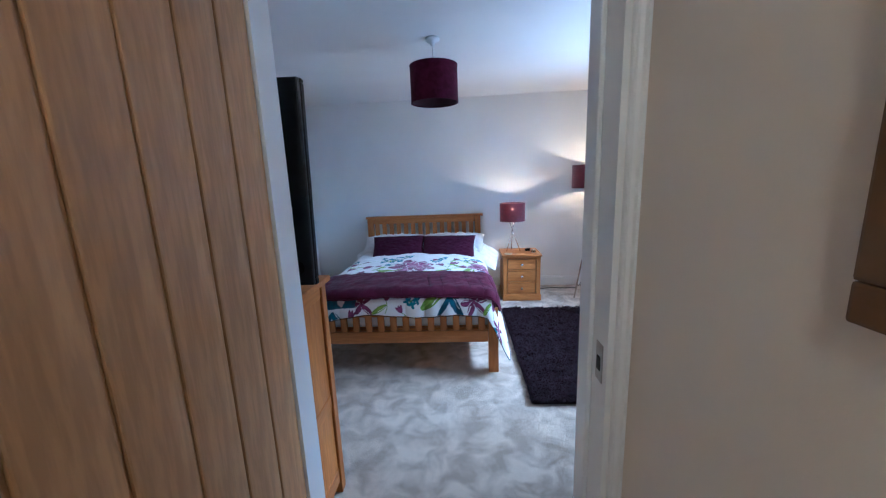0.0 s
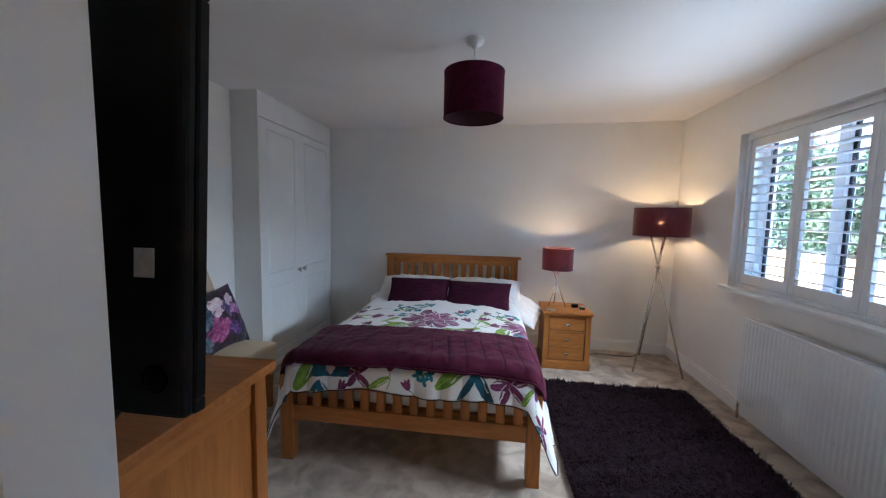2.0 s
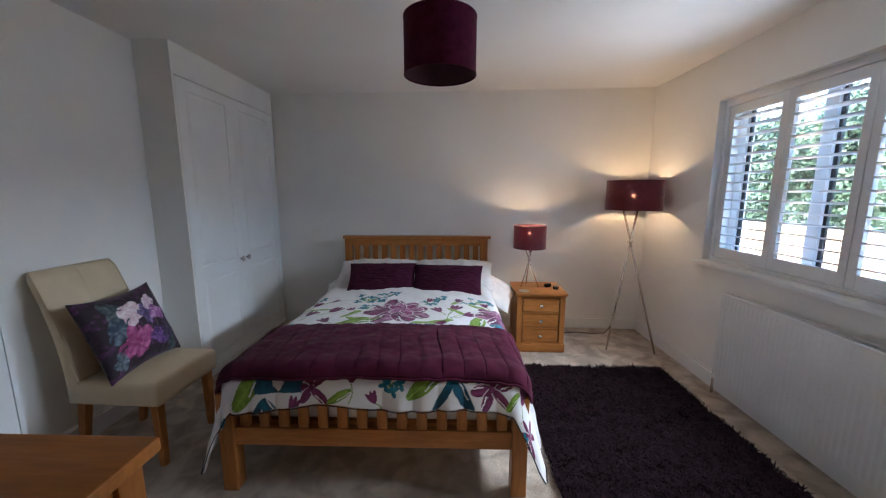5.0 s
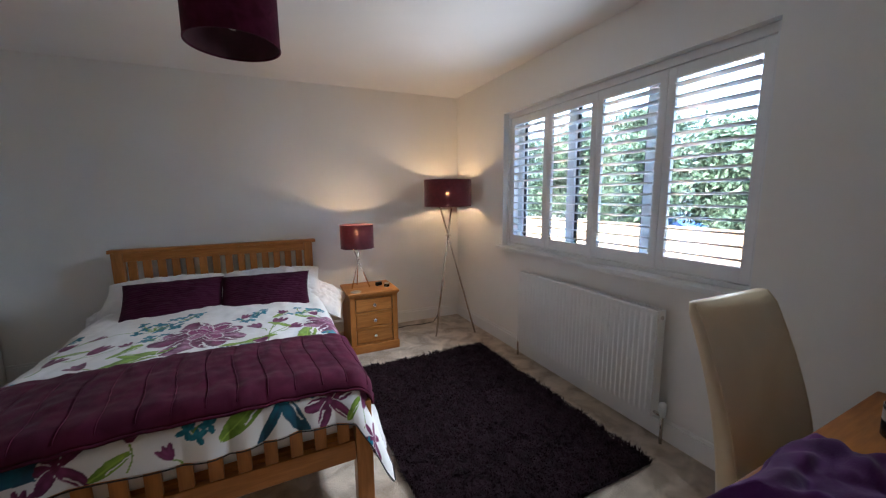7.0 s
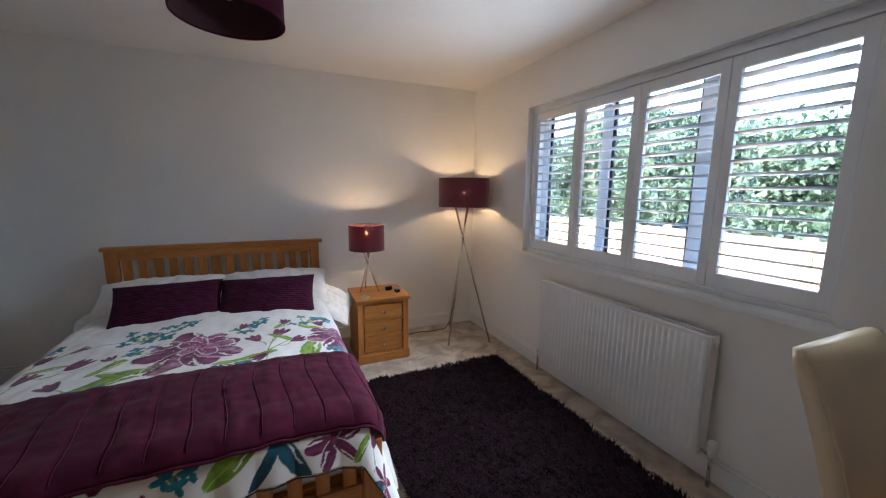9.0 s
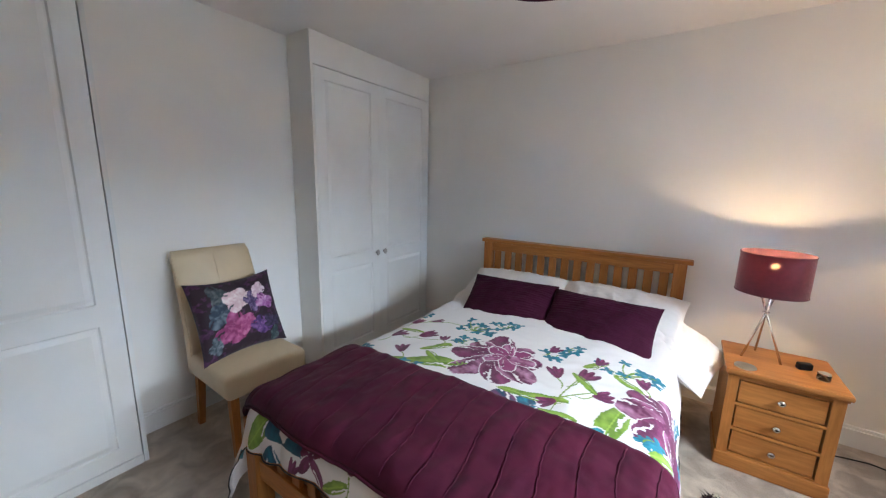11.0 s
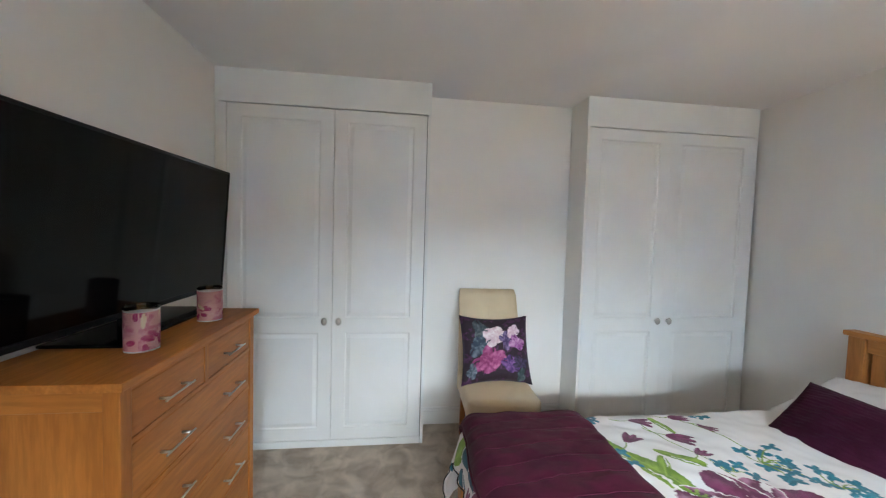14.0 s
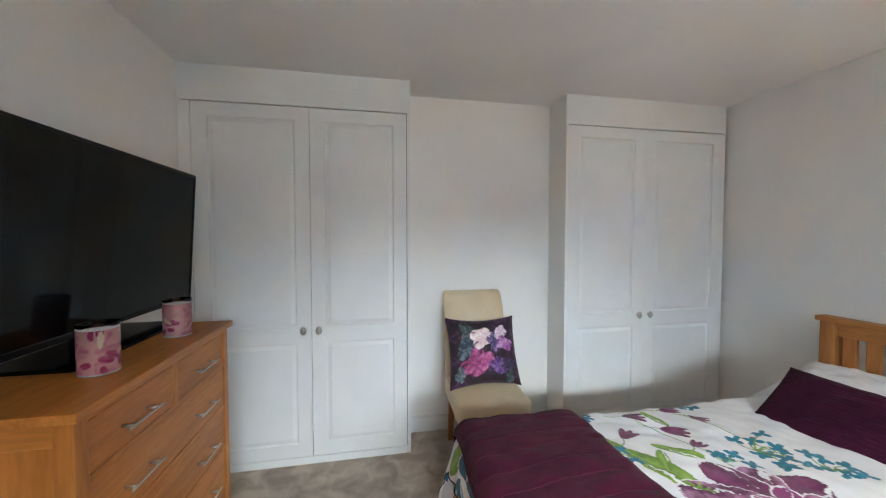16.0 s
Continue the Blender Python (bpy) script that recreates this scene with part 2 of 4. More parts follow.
def grid_mesh(name, P, colors=None, closed=False):
    """A sheet from an (n, m, 3) array of places; colours go into the layer 'print'."""
    n, m = P.shape[:2]
    idx = np.arange(n * m).reshape(n, m)
    a, b, c, d = idx[:-1, :-1], idx[1:, :-1], idx[1:, 1:], idx[:-1, 1:]
    faces = np.stack([a, b, c, d], -1).reshape(-1, 4)
    me = bpy.data.meshes.new(name)
    me.vertices.add(n * m)
    me.vertices.foreach_set("co", P.reshape(-1).astype(np.float32))
    me.loops.add(faces.size)
    me.loops.foreach_set("vertex_index", faces.reshape(-1).astype(np.int32))
    me.polygons.add(len(faces))
    me.polygons.foreach_set("loop_start", np.arange(0, faces.size, 4, dtype=np.int32))
    me.polygons.foreach_set("use_smooth", np.ones(len(faces), dtype=bool))
    me.update(calc_edges=True)
    me.validate()
    if colors is not None:
        layer = me.color_attributes.new("print", "FLOAT_COLOR", "POINT")
        layer.data.foreach_set("color", np.concatenate([colors.reshape(-1, 3), np.ones((n * m, 1))], 1).reshape(-1).astype(np.float32))
    return me


def waves(U, V, seed, k=1.0, n=10):
    """Smooth irregular unevenness of about unit size."""
    g = np.random.RandomState(seed)
    out = np.zeros_like(U)
    for i in range(n):
        f, a, ph = k * (1 + i * 0.55), g.uniform(0, 2 * math.pi), g.uniform(0, 2 * math.pi)
        out += np.sin(f * (U * math.cos(a) + V * math.sin(a)) * 6.28 + ph + 1.3 * np.sin(f * 2.1 * (V * math.cos(a) - U * math.sin(a)) + ph * 2)) / (1 + i * 0.45)
    return out / 2.2


def tri(x0, y0, x1, y1, x):
    return y0 + (y1 - y0) * (x - x0) / (x1 - x0)


# ---- the room's shell ----
H = 2.40
XE, YS, YH = 1.985, 1.155, 0.945          # east wall, south wall's room face and hall face
XF, XR = -1.80, -2.05                    # wardrobe fronts, recess wall
DL, DR = -0.33, 0.508                     # doorway


def north_y(x):
    return tri(-1.80, 4.905, 2.0, 4.745, x)


def prism(points, z0, z1):
    bm = bmesh.new()
    lo = [bm.verts.new((x, y, z0)) for x, y in points]
    hi = [bm.verts.new((x, y, z1)) for x, y in points]
    n = len(points)
    for i in range(n):
        bm.faces.new((lo[i], lo[(i + 1) % n], hi[(i + 1) % n], hi[i]))
    bm.faces.new(lo[::-1])
    bm.faces.new(hi)
    return bm


struct("floor", box(-2.3, 2.3, -1.6, 5.2, -0.12, 0.0), CARPET, "mottled beige plush carpet brushed in both directions", "carpet")
struct("ceiling", box(-2.3, 2.3, -1.6, 5.2, H, H + 0.15), CEIL, "plain white plastered bedroom ceiling", "ceiling")
struct("wall_north", prism([(-2.3, north_y(-2.3)), (2.3, north_y(2.3)), (2.3, 5.2), (-2.3, 5.2)], 0, H), WALL, "plain off-white painted wall behind the bed", "wall")
struct("wall_west", box(-2.3, XR, YS, 4.95, 0, H), WALL, "plain white wall of the recess between wardrobes", "wall")
WY0, WY1, WZ0, WZ1 = 1.972, 3.872, 0.905, 2.067
struct("wall_east", join(box(XE, XE + 0.28, -1.6, WY0, 0, H), box(XE, XE + 0.28, WY1, 4.9, 0, H), box(XE, XE + 0.28, WY0, WY1, 0, WZ0), box(XE, XE + 0.28, WY0, WY1, WZ1, H)), WALL, "off-white outer wall with a wide window opening", "wall")
struct("wall_south", join(box(-2.3, DL - 0.05, YH, YH + 0.10, 0, H), box(-2.3, DL, YH + 0.10, YS, 0, H), box(DR, XE, YH, YS, 0, H), box(DL, DR, YH, YS, 2.04, H)), WALL, "off-white wall with the bedroom doorway", "wall")
# hall behind the camera
HX0, HX1, HY0 = -0.62, 0.54, -1.4
struct("wall_hall_east", box(HX1, HX1 + 0.1, HY0, YH, 0, H), HALLWALL, "plain cream wall of the narrow hall", "wall")
struct("wall_hall_west", box(HX0 - 0.1, HX0, HY0, YH, 0, H), HALLWALL, "plain cream wall of the narrow hall", "wall")
struct("wall_hall_south", box(HX0 - 0.1, HX1 + 0.1, HY0 - 0.15, HY0, 0, H), HALLWALL, "plain cream end wall of the hall", "wall")
# unseen globe, assumed and added to give the hall its warm light
hl = thing("assumed_hall_light", "assumed opal globe light on the hall ceiling, out of view", "ceiling light", (0.0, -0.75, 0))
part("base", lathe([(0.06, 2.40), (0.06, 2.38), (0.05, 2.372)], 24), GLOSS, hl)
part("globe", lathe([(0.045, 2.372), (0.085, 2.345), (0.10, 2.30), (0.085, 2.25), (0.045, 2.215), (0.01, 2.208)], 24), OPAL, hl, "lit opal globe", True)


def skirting(name, points, h=0.125, t=0.018):
    """A skirting board along a line on the floor; the room lies to the left of the line."""
    bms = []
    for (x0, y0), (x1, y1) in zip(points, points[1:]):
        L = math.hypot(x1 - x0, y1 - y0)
        b = box(0, L, 0, t, 0, h - 0.02)
        b2 = box(0, L, 0, t * 0.55, h - 0.02, h, 0.003, 1)
        m = pose(x0, y0, 0, 0, 0, math.degrees(math.atan2(y1 - y0, x1 - x0)))
        bms += [moved(b, m), moved(b2, m)]
    struct(name, join(*bms), GLOSS, "white painted wooden skirting board", "skirting board")


skirting("baseboard_north", [(XE, north_y(XE)), (XF, north_y(XF))])
skirting("baseboard_east", [(XE, YS), (XE, 4.74)])
skirting("baseboard_west", [(XR, 3.56), (XR, 2.48)])
skirting("baseboard_south", [(0.60, YS), (XE - 0.02, YS)][::-1])


# doorway: lining, stop, architraves, strike plate
def door_frame():
    root = thing("door_1", "white painted door frame around the open doorway", "door frame", (0, 0, 0), kind="structure")
    t = 0.012
    for name, b in (("lining", box(DL - 0.001, DL + t, YH + 0.10, YS - 0.012, 0, 2.04)), ("lining", box(DR - t, DR + 0.001, YH - 0.002, YS - 0.012, 0, 2.04)), ("lining", box(DL, DR, YH - 0.002, YS - 0.012, 2.03, 2.041))):
        part(name, b, GLOSS, root)
    for x0, x1 in ((DR - t - 0.013, DR - t),):
        part("door_stop", box(x0, x1, YH + 0.085, YH + 0.12, 0, 2.03, 0.003, 1), GLOSS, root)
    part("door_stop", box(DL + t, DR - t, YH + 0.085, YH + 0.12, 2.017, 2.03), GLOSS, root)
    # moulded architraves on both sides of the wall
    def arch(x0, s, y, d, w):
        prof = [(0.0, 0.012), (0.09 * w, 0.018), (0.26 * w, 0.018), (0.31 * w, 0.012), (0.64 * w, 0.016), (0.74 * w, 0.024), (w, 0.024), (w, 0.0), (0.0, 0.0)]
        return prism([(x0 + s * a, y + d * b) for a, b in prof], 0, 2.04 + w)
    part("architrave", arch(DR + 0.004, 1, YH, -1, 0.027), GLOSS, root)
    part("architrave", box(DL + 0.03, DR, YH - 0.018, YH, 2.042, 2.11, 0.004, 1), GLOSS, root)
    part("architrave", arch(DR + 0.004, 1, YS, 1, 0.07), GLOSS, root)
    part("strike_plate", box(DR - t - 0.0025, DR - t, YH + 0.02, YH + 0.06, 0.90, 1.0, 0.001, 1), PEWTER, root, "dull metal strike plate")
    # no real opening: a black patch paints the shade inside the hole
    part("keeper_hole_shade", box(DR - t - 0.0045, DR - t - 0.0027, YH + 0.03, YH + 0.05, 0.93, 0.965), BLACK, root)


door_frame()


def oak_door():
    """A boarded oak door standing open into the hall."""
    root = thing("oak_door", "open oak door with vertical grooved boards in the hall", "door", (DL - 0.014, YH + 0.097, 0), -90)
    L, n = 0.836, 7
    w = L / n
    body = mesh_of("board", box(0.0035, w - 0.0035, -0.02, 0.02, 0.008, 1.99, 0.004, 2), OD["z"])
    part("core", box(0, L, -0.014, 0.014, 0.008, 1.99), OD["z"], root)
    for i in range(n):
        part("board", body, OD["z"], root, m=pose(i * w, 0, 0))


oak_door()

hp = thing("wall_picture", "dark brown picture hanging on the hall wall", "picture", (HX1, 0.0, 1.6))
part("frame", join(box(-0.025, -0.001, -0.25, 0.478, -0.335, -0.295, 0.004), box(-0.025, -0.001, -0.25, 0.478, 0.295, 0.335, 0.004), box(-0.025, -0.001, 0.438, 0.478, -0.295, 0.295, 0.004), box(-0.025, -0.001, -0.25, -0.21, -0.295, 0.295, 0.004)), PICT, hp)
part("canvas", box(-0.012, -0.002, -0.21, 0.438, -0.295, 0.295), PICT, hp)


# ---- window, shutters, sill ----
def window():
    root = thing("window_1", "wide white double-glazed window in four lights", "window", (0, 0, 0), kind="structure")
    x0, x1 = XE + 0.17, XE + 0.23
    part("window_sill", box(XE - 0.045, XE + 0.17, WY0 - 0.05, WY1 + 0.05, WZ0 - 0.028, WZ0 + 0.002, 0.006), GLOSS, root, "white painted window board")
    part("window_frame", join(box(x0, x1, WY0, WY1, WZ0, WZ0 + 0.06), box(x0, x1, WY0, WY1, WZ1 - 0.06, WZ1), box(x0, x1, WY0, WY0 + 0.06, WZ0 + 0.06, WZ1 - 0.06), box(x0, x1, WY1 - 0.06, WY1, WZ0 + 0.06, WZ1 - 0.06)), GLOSS, root)
    w = (WY1 - WY0) / 3
    for i in (1, 2):
        part("mullion", box(x0, x1, WY0 + i * w - 0.035, WY0 + i * w + 0.035, WZ0 + 0.06, WZ1 - 0.06), GLOSS, root)
    for i in range(3):
        a, b = WY0 + i * w + (0.06 if i == 0 else 0.035), WY0 + (i + 1) * w - (0.06 if i == 2 else 0.035)
        part("gasket", join(box(x0 + 0.02, x0 + 0.04, a, a + 0.02, WZ0 + 0.06, WZ1 - 0.06), box(x0 + 0.02, x0 + 0.04, b - 0.02, b, WZ0 + 0.06, WZ1 - 0.06)), GASKET_GAP, root)
        p = part("pane", box(x0 + 0.027, x0 + 0.033, a + 0.02, b - 0.02, WZ0 + 0.06, WZ1 - 0.06), GLASS, root)
        p.visible_shadow = False
    return root


def shutters(win):
    x = XE + 0.075
    d = 0.026
    part("shutter_frame", join(box(x - d, x + d, WY0, WY1, WZ0 + 0.003, WZ0 + 0.03, 0.003, 1), box(x - d, x + d, WY0, WY1, WZ1 - 0.045, WZ1, 0.003, 1), box(x - d, x + d, WY0, WY0 + 0.03, WZ0 + 0.029, WZ1 - 0.044, 0.003, 1), box(x - d, x + d, WY1 - 0.03, WY1, WZ0 + 0.029, WZ1 - 0.044, 0.003, 1)), SHUT, win)
    a, b = WY0 + 0.031, WY1 - 0.031
    w = (b - a) / 4
    z0, z1 = WZ0 + 0.032, WZ1 - 0.047
    st, top, bot = 0.044, 0.060, 0.076
    n = 15
    pitch = (z1 - z0 - top - bot) / n
    # an elliptical blade
    bm = bmesh.new()
    ring = [(0.031 * math.cos(2 * math.pi * k / 12), 0.0055 * math.sin(2 * math.pi * k / 12)) for k in range(12)]
    L = w - 2 * st - 0.008
    A = [bm.verts.new((p, 0, q)) for p, q in ring]
    B = [bm.verts.new((p, L, q)) for p, q in ring]
    for k in range(12):
        bm.faces.new((A[k], A[(k + 1) % 12], B[(k + 1) % 12], B[k]))
    bm.faces.new(A[::-1])
    bm.faces.new(B)
    slat = mesh_of("slat", bm, SHUT)
    slat.polygons.foreach_set("use_smooth", [len(p.vertices) == 4 for p in slat.polygons])
    for i in range(4):
        y = a + i * w
        hh = z1 - z0
        r = part("shutter_panel", join(box(-0.013, 0.013, 0.001, st + 0.001, 0, hh, 0.003, 2), box(-0.013, 0.013, w - st - 0.001, w - 0.001, 0, hh, 0.003, 2), box(-0.012, 0.012, st, w - st, 0, bot, 0.002, 1), box(-0.012, 0.012, st, w - st, hh - top, hh, 0.002, 1)), SHUT, win, "white shutter panel with open louvres", m=pose(x, y, z0))
        for k in range(n):
            part("slat", slat, SHUT, r, m=pose(0, st + 0.004, bot + pitch * (k + 0.5), 0, 8 + 1.5 * math.sin(k * 2.3 + i), 0))


shutters(window())


# ---- radiator ----
def radiator():
    y0, y1, z0, z1 = 2.315, 3.50, 0.14, 0.745
    xb, xf = XE - 0.03, XE - 0.10
    root = thing("radiator", "white ribbed panel radiator under the window", "radiator", (0, 0, 0))
    n = 36
    L = y1 - y0 - 0.02
    ys, dep = [], []
    for i in range(n):
        c = y0 + 0.01 + (i + 0.5) * L / n
        p = L / n
        for o, dd in ((-0.5, 0.006), (-0.3, 0.006), (-0.16, 0.0), (0.16, 0.0), (0.3, 0.006)):
            ys.append(c + o * p)
            dep.append(dd)
    ys.append(y1 - 0.01)
    dep.append(0.006)
    zs = [z0, z0 + 0.012, z0 + 0.03, z1 - 0.045, z1 - 0.03, z1 - 0.015]
    k = [0.0, 0.0, 1.0, 1.0, 0.0, 0.0]
    P = np.array([[(xf + (1 - kk) * 0.004 + kk * (dd - 0.002), y, z) for z, kk in zip(zs, k)] for y, dd in zip(ys, dep)])
    part("front_panel", grid_mesh("front_panel", P), RADW, root)
    part("back_panel", box(xb - 0.012, xb, y0 + 0.01, y1 - 0.01, z0, z1 - 0.015), RADW, root)
    for y in (y0, y1 - 0.008):
        part("side_panel", box(xf + 0.003, xb, y, y + 0.008, z0 + 0.005, z1, 0.002, 1), RADW, root)
    bars = [box(xf + 0.003, xf + 0.014, y0, y1, z1 - 0.016, z1, 0.003, 1), box(xb - 0.01, xb, y0, y1, z1 - 0.012, z1)]
    bars += [box(xf + 0.014, xb - 0.01, y0 + 0.012 + i * 0.0165, y0 + 0.018 + i * 0.0165, z1 - 0.010, z1 - 0.004) for i in range(70)]
    part("top_grille", join(*bars), RADW, root)
    for y in (y0 + 0.2, y1 - 0.2):
        part("bracket", box(xb, XE, y - 0.02, y + 0.02, z0 + 0.1, z1 - 0.1), RADW, root)
    xp = (xf + xb) / 2
    part("pipe", join(tube([(xp, y0 - 0.045, 0), (xp, y0 - 0.045, z0 + 0.03)], 0.0085), tube([(xp, y0 - 0.045, z0 + 0.025), (xp, y0 + 0.005, z0 + 0.025)], 0.009)), CHROME, root, "chrome pipe", True)
    part("pipe", join(tube([(xp, y1 + 0.03, 0), (xp, y1 + 0.03, z0 + 0.03)], 0.0085), tube([(xp, y1 + 0.03, z0 + 0.025), (xp, y1 - 0.005, z0 + 0.025)], 0.009)), CHROME, root, "chrome pipe", True)
    part("valve", moved(lathe([(0.012, 0), (0.016, 0.01), (0.016, 0.022), (0.02, 0.025), (0.021, 0.06), (0.019, 0.075), (0.012, 0.08)], 20), pose(xp, y0 - 0.045, z0 + 0.02)), RADW, root, "white thermostatic valve", True)
    part("air_vent", moved(lathe([(0.012, 0), (0.012, 0.006), (0.005, 0.008)], 14), pose(xf + 0.035, y0 - 0.001, z1 - 0.04, 90)), CHROME, root)


radiator()


# ---- built-in wardrobes ----
def door_leaf(w, h, panels, t=0.02):
    """A door front with moulded panels, facing +x, its foot at the origin and its width along y."""
    br = sorted({0, w} | {e + s * o for y0, y1, _, _ in panels for e, s in ((y0, 1), (y1, -1)) for o in (0, 0.006, 0.012, 0.034)})
    bz = sorted({0, h} | {e + s * o for _, _, z0, z1 in panels for e, s in ((z0, 1), (z1, -1)) for o in (0, 0.006, 0.012, 0.034)})

    def depth(y, z):
        for y0, y1, z0, z1 in panels:
            d = min(y - y0, y1 - y, z - z0, z1 - z)
            if d > 1e-6:
                return float(np.interp(d, (0, 0.006, 0.012, 0.034), (0, -0.007, -0.007, 0.001)))
        return 0.0
    bm = bmesh.new()
    V = [[bm.verts.new((depth(y, z), y, z)) for z in bz] for y in br]
    for i in range(len(br) - 1):
        for j in range(len(bz) - 1):
            bm.faces.new((V[i][j], V[i + 1][j], V[i + 1][j + 1], V[i][j + 1]))
    rim = bmesh.ops.extrude_edge_only(bm, edges=[e for e in bm.edges if e.is_boundary])["geom"]
    for v in rim:
        if isinstance(v, bmesh.types.BMVert):
            v.co.x = -t
    bmesh.ops.holes_fill(bm, edges=[e for e in bm.edges if e.is_boundary])
    return bm


def wardrobe(y0, y1, split, label, north):
    """y0 to y1 the box, with two doors that meet at split."""
    root = thing("wardrobe", label, "wardrobe", (XF, 0, 0), group="fitted wardrobes")
    top, gap = 2.19, 0.0006 if north else 0.003
    d0, d1 = y0 + (0.02 if north else 0.065), y1 - (0.025 if north else 0.022)
    part("side_panel", box(-0.24 if not north else -0.245, -0.001, y0, y0 + 0.018, 0, H), WALL if north else WARD, root)
    part("side_panel", box(-0.24, -0.001, y1 - 0.018, y1, 0, H), WARD, root)
    part("fascia", box(-0.02, 0.0, y0 - 0.002, y1 + 0.002, top + 0.005, H - 0.001), WARD, root)
    part("filler", box(-0.02, -0.002, y0 + 0.0182, d0 - gap, 0, top), WARD, root)
    part("filler", box(-0.02, -0.002, d1 + gap, y1 - 0.0182, 0, top), WARD, root)
    part("plinth", box(-0.03, 0.004, d0, d1, 0, 0.045, 0.003, 1), WARD, root)
    # dark sheet close behind the doors paints the shade in their gaps
    part("gap_shade_backing", box(-0.06, -0.0215, y0 + 0.02, y1 - 0.02, 0, top), GASKET_GAP, root)
    for a, b, knob in ((d0, split, split - 0.045), (split, d1, split + 0.045)):
        a, b = a + gap * 0.7, b - gap * 0.7
        w, h, m = b - a, top - 0.053, 0.082
        dr = part("door", door_leaf(w, h, [(m, w - m, 0.08, 0.71), (m, w - m, 0.81, h - 0.075)]), WARD, root, m=pose(0, a, 0.05))
        part("handle", moved(lathe([(0.006, 0), (0.006, 0.012), (0.013, 0.018), (0.016, 0.025), (0.013, 0.032), (0.005, 0.035)], 20), pose(0, knob - a, 0.79, 0, 90, 0) @ Matrix.Diagonal((1.6, 1.2, 1, 1))), PEWTER, dr, "oval pewter knob", True)


wardrobe(YS + 0.002, 2.475, 1.865, "white fitted wardrobe with two panelled doors beside the chest", False)
wardrobe(3.56, 4.885, 4.19, "white fitted wardrobe with two panelled doors beside the bed", True)


# ---- bed ----
BX0, BX1, BY0, BY1 = -1.03, 0.41, 2.585, 4.715


def bed():
    root = thing("bed", "oak double bed frame with slatted head and foot boards", "bed", (0, 0, 0))
    lg = 0.072
    for x in (BX0, BX1 - lg):
        part("leg", box(x, x + lg, BY0, BY0 + lg, 0, 0.50, 0.006), OB["z"], root)
        part("post", box(x, x + lg, BY1 - 0.06, BY1, 0, 0.955, 0.005), OB["z"], root)
    a, b = BX0 + lg, BX1 - lg
    part("foot_rail", box(a, b, BY0 + 0.015, BY0 + 0.05, 0.235, 0.325, 0.005), OB["x"], root)
    part("foot_rail", box(a, b, BY0 + 0.015, BY0 + 0.05, 0.44, 0.495, 0.005), OB["x"], root)
    part("head_rail", box(a, b, BY1 - 0.05, BY1 - 0.012, 0.885, 0.955, 0.005), OB["x"], root)
    part("head_rail", box(a, b, BY1 - 0.05, BY1 - 0.012, 0.45, 0.56, 0.005), OB["x"], root)
    part("head_cap", box(BX0 - 0.015, BX1 + 0.03, BY1 - 0.075, BY1 + 0.005, 0.955, 0.982, 0.006), OB["x"], root)
    n = 14
    fs = mesh_of("slat", box(-0.024, 0.024, 0.022, 0.042, 0.325, 0.44, 0.002, 1), OB["z"])
    hs = mesh_of("slat", box(-0.027, 0.027, -0.042, -0.02, 0.56, 0.885, 0.002, 1), OB["z"])
    for i in range(n):
        x = tri(0, a, n, b, i + 0.5)
        part("slat", fs, OB["z"], root, m=pose(x, BY0, 0))
        part("slat", hs, OB["z"], root, m=pose(x, BY1, 0))
    for x in (BX0 + 0.015, BX1 - 0.045):
        part("side_rail", box(x, x + 0.03, BY0 + lg, BY1 - 0.06, 0.22, 0.36, 0.004), OB["y"], root)
    part("base", box(BX0 + 0.045, BX1 - 0.045, BY0 + 0.06, BY1 - 0.06, 0.31, 0.335), OB["x"], root)
    mt = thing("mattress", "white mattress lying on the oak bed", "mattress")
    part("cover", box(BX0 + 0.03, BX1 - 0.03, BY0 + 0.06, BY1 - 0.06, 0.337, 0.555, 0.05, 4), LINEN, mt, smooth=True)


bed()

PURPLE, MAUVE, PALE = (0.10, 0.010, 0.055), (0.22, 0.035, 0.13), (0.46, 0.22, 0.36)
GREEN, LIME, TEAL, NAVY, SKYB = (0.13, 0.23, 0.02), (0.27, 0.42, 0.05), (0.008, 0.13, 0.20), (0.012, 0.06, 0.11), (0.03, 0.26, 0.36)


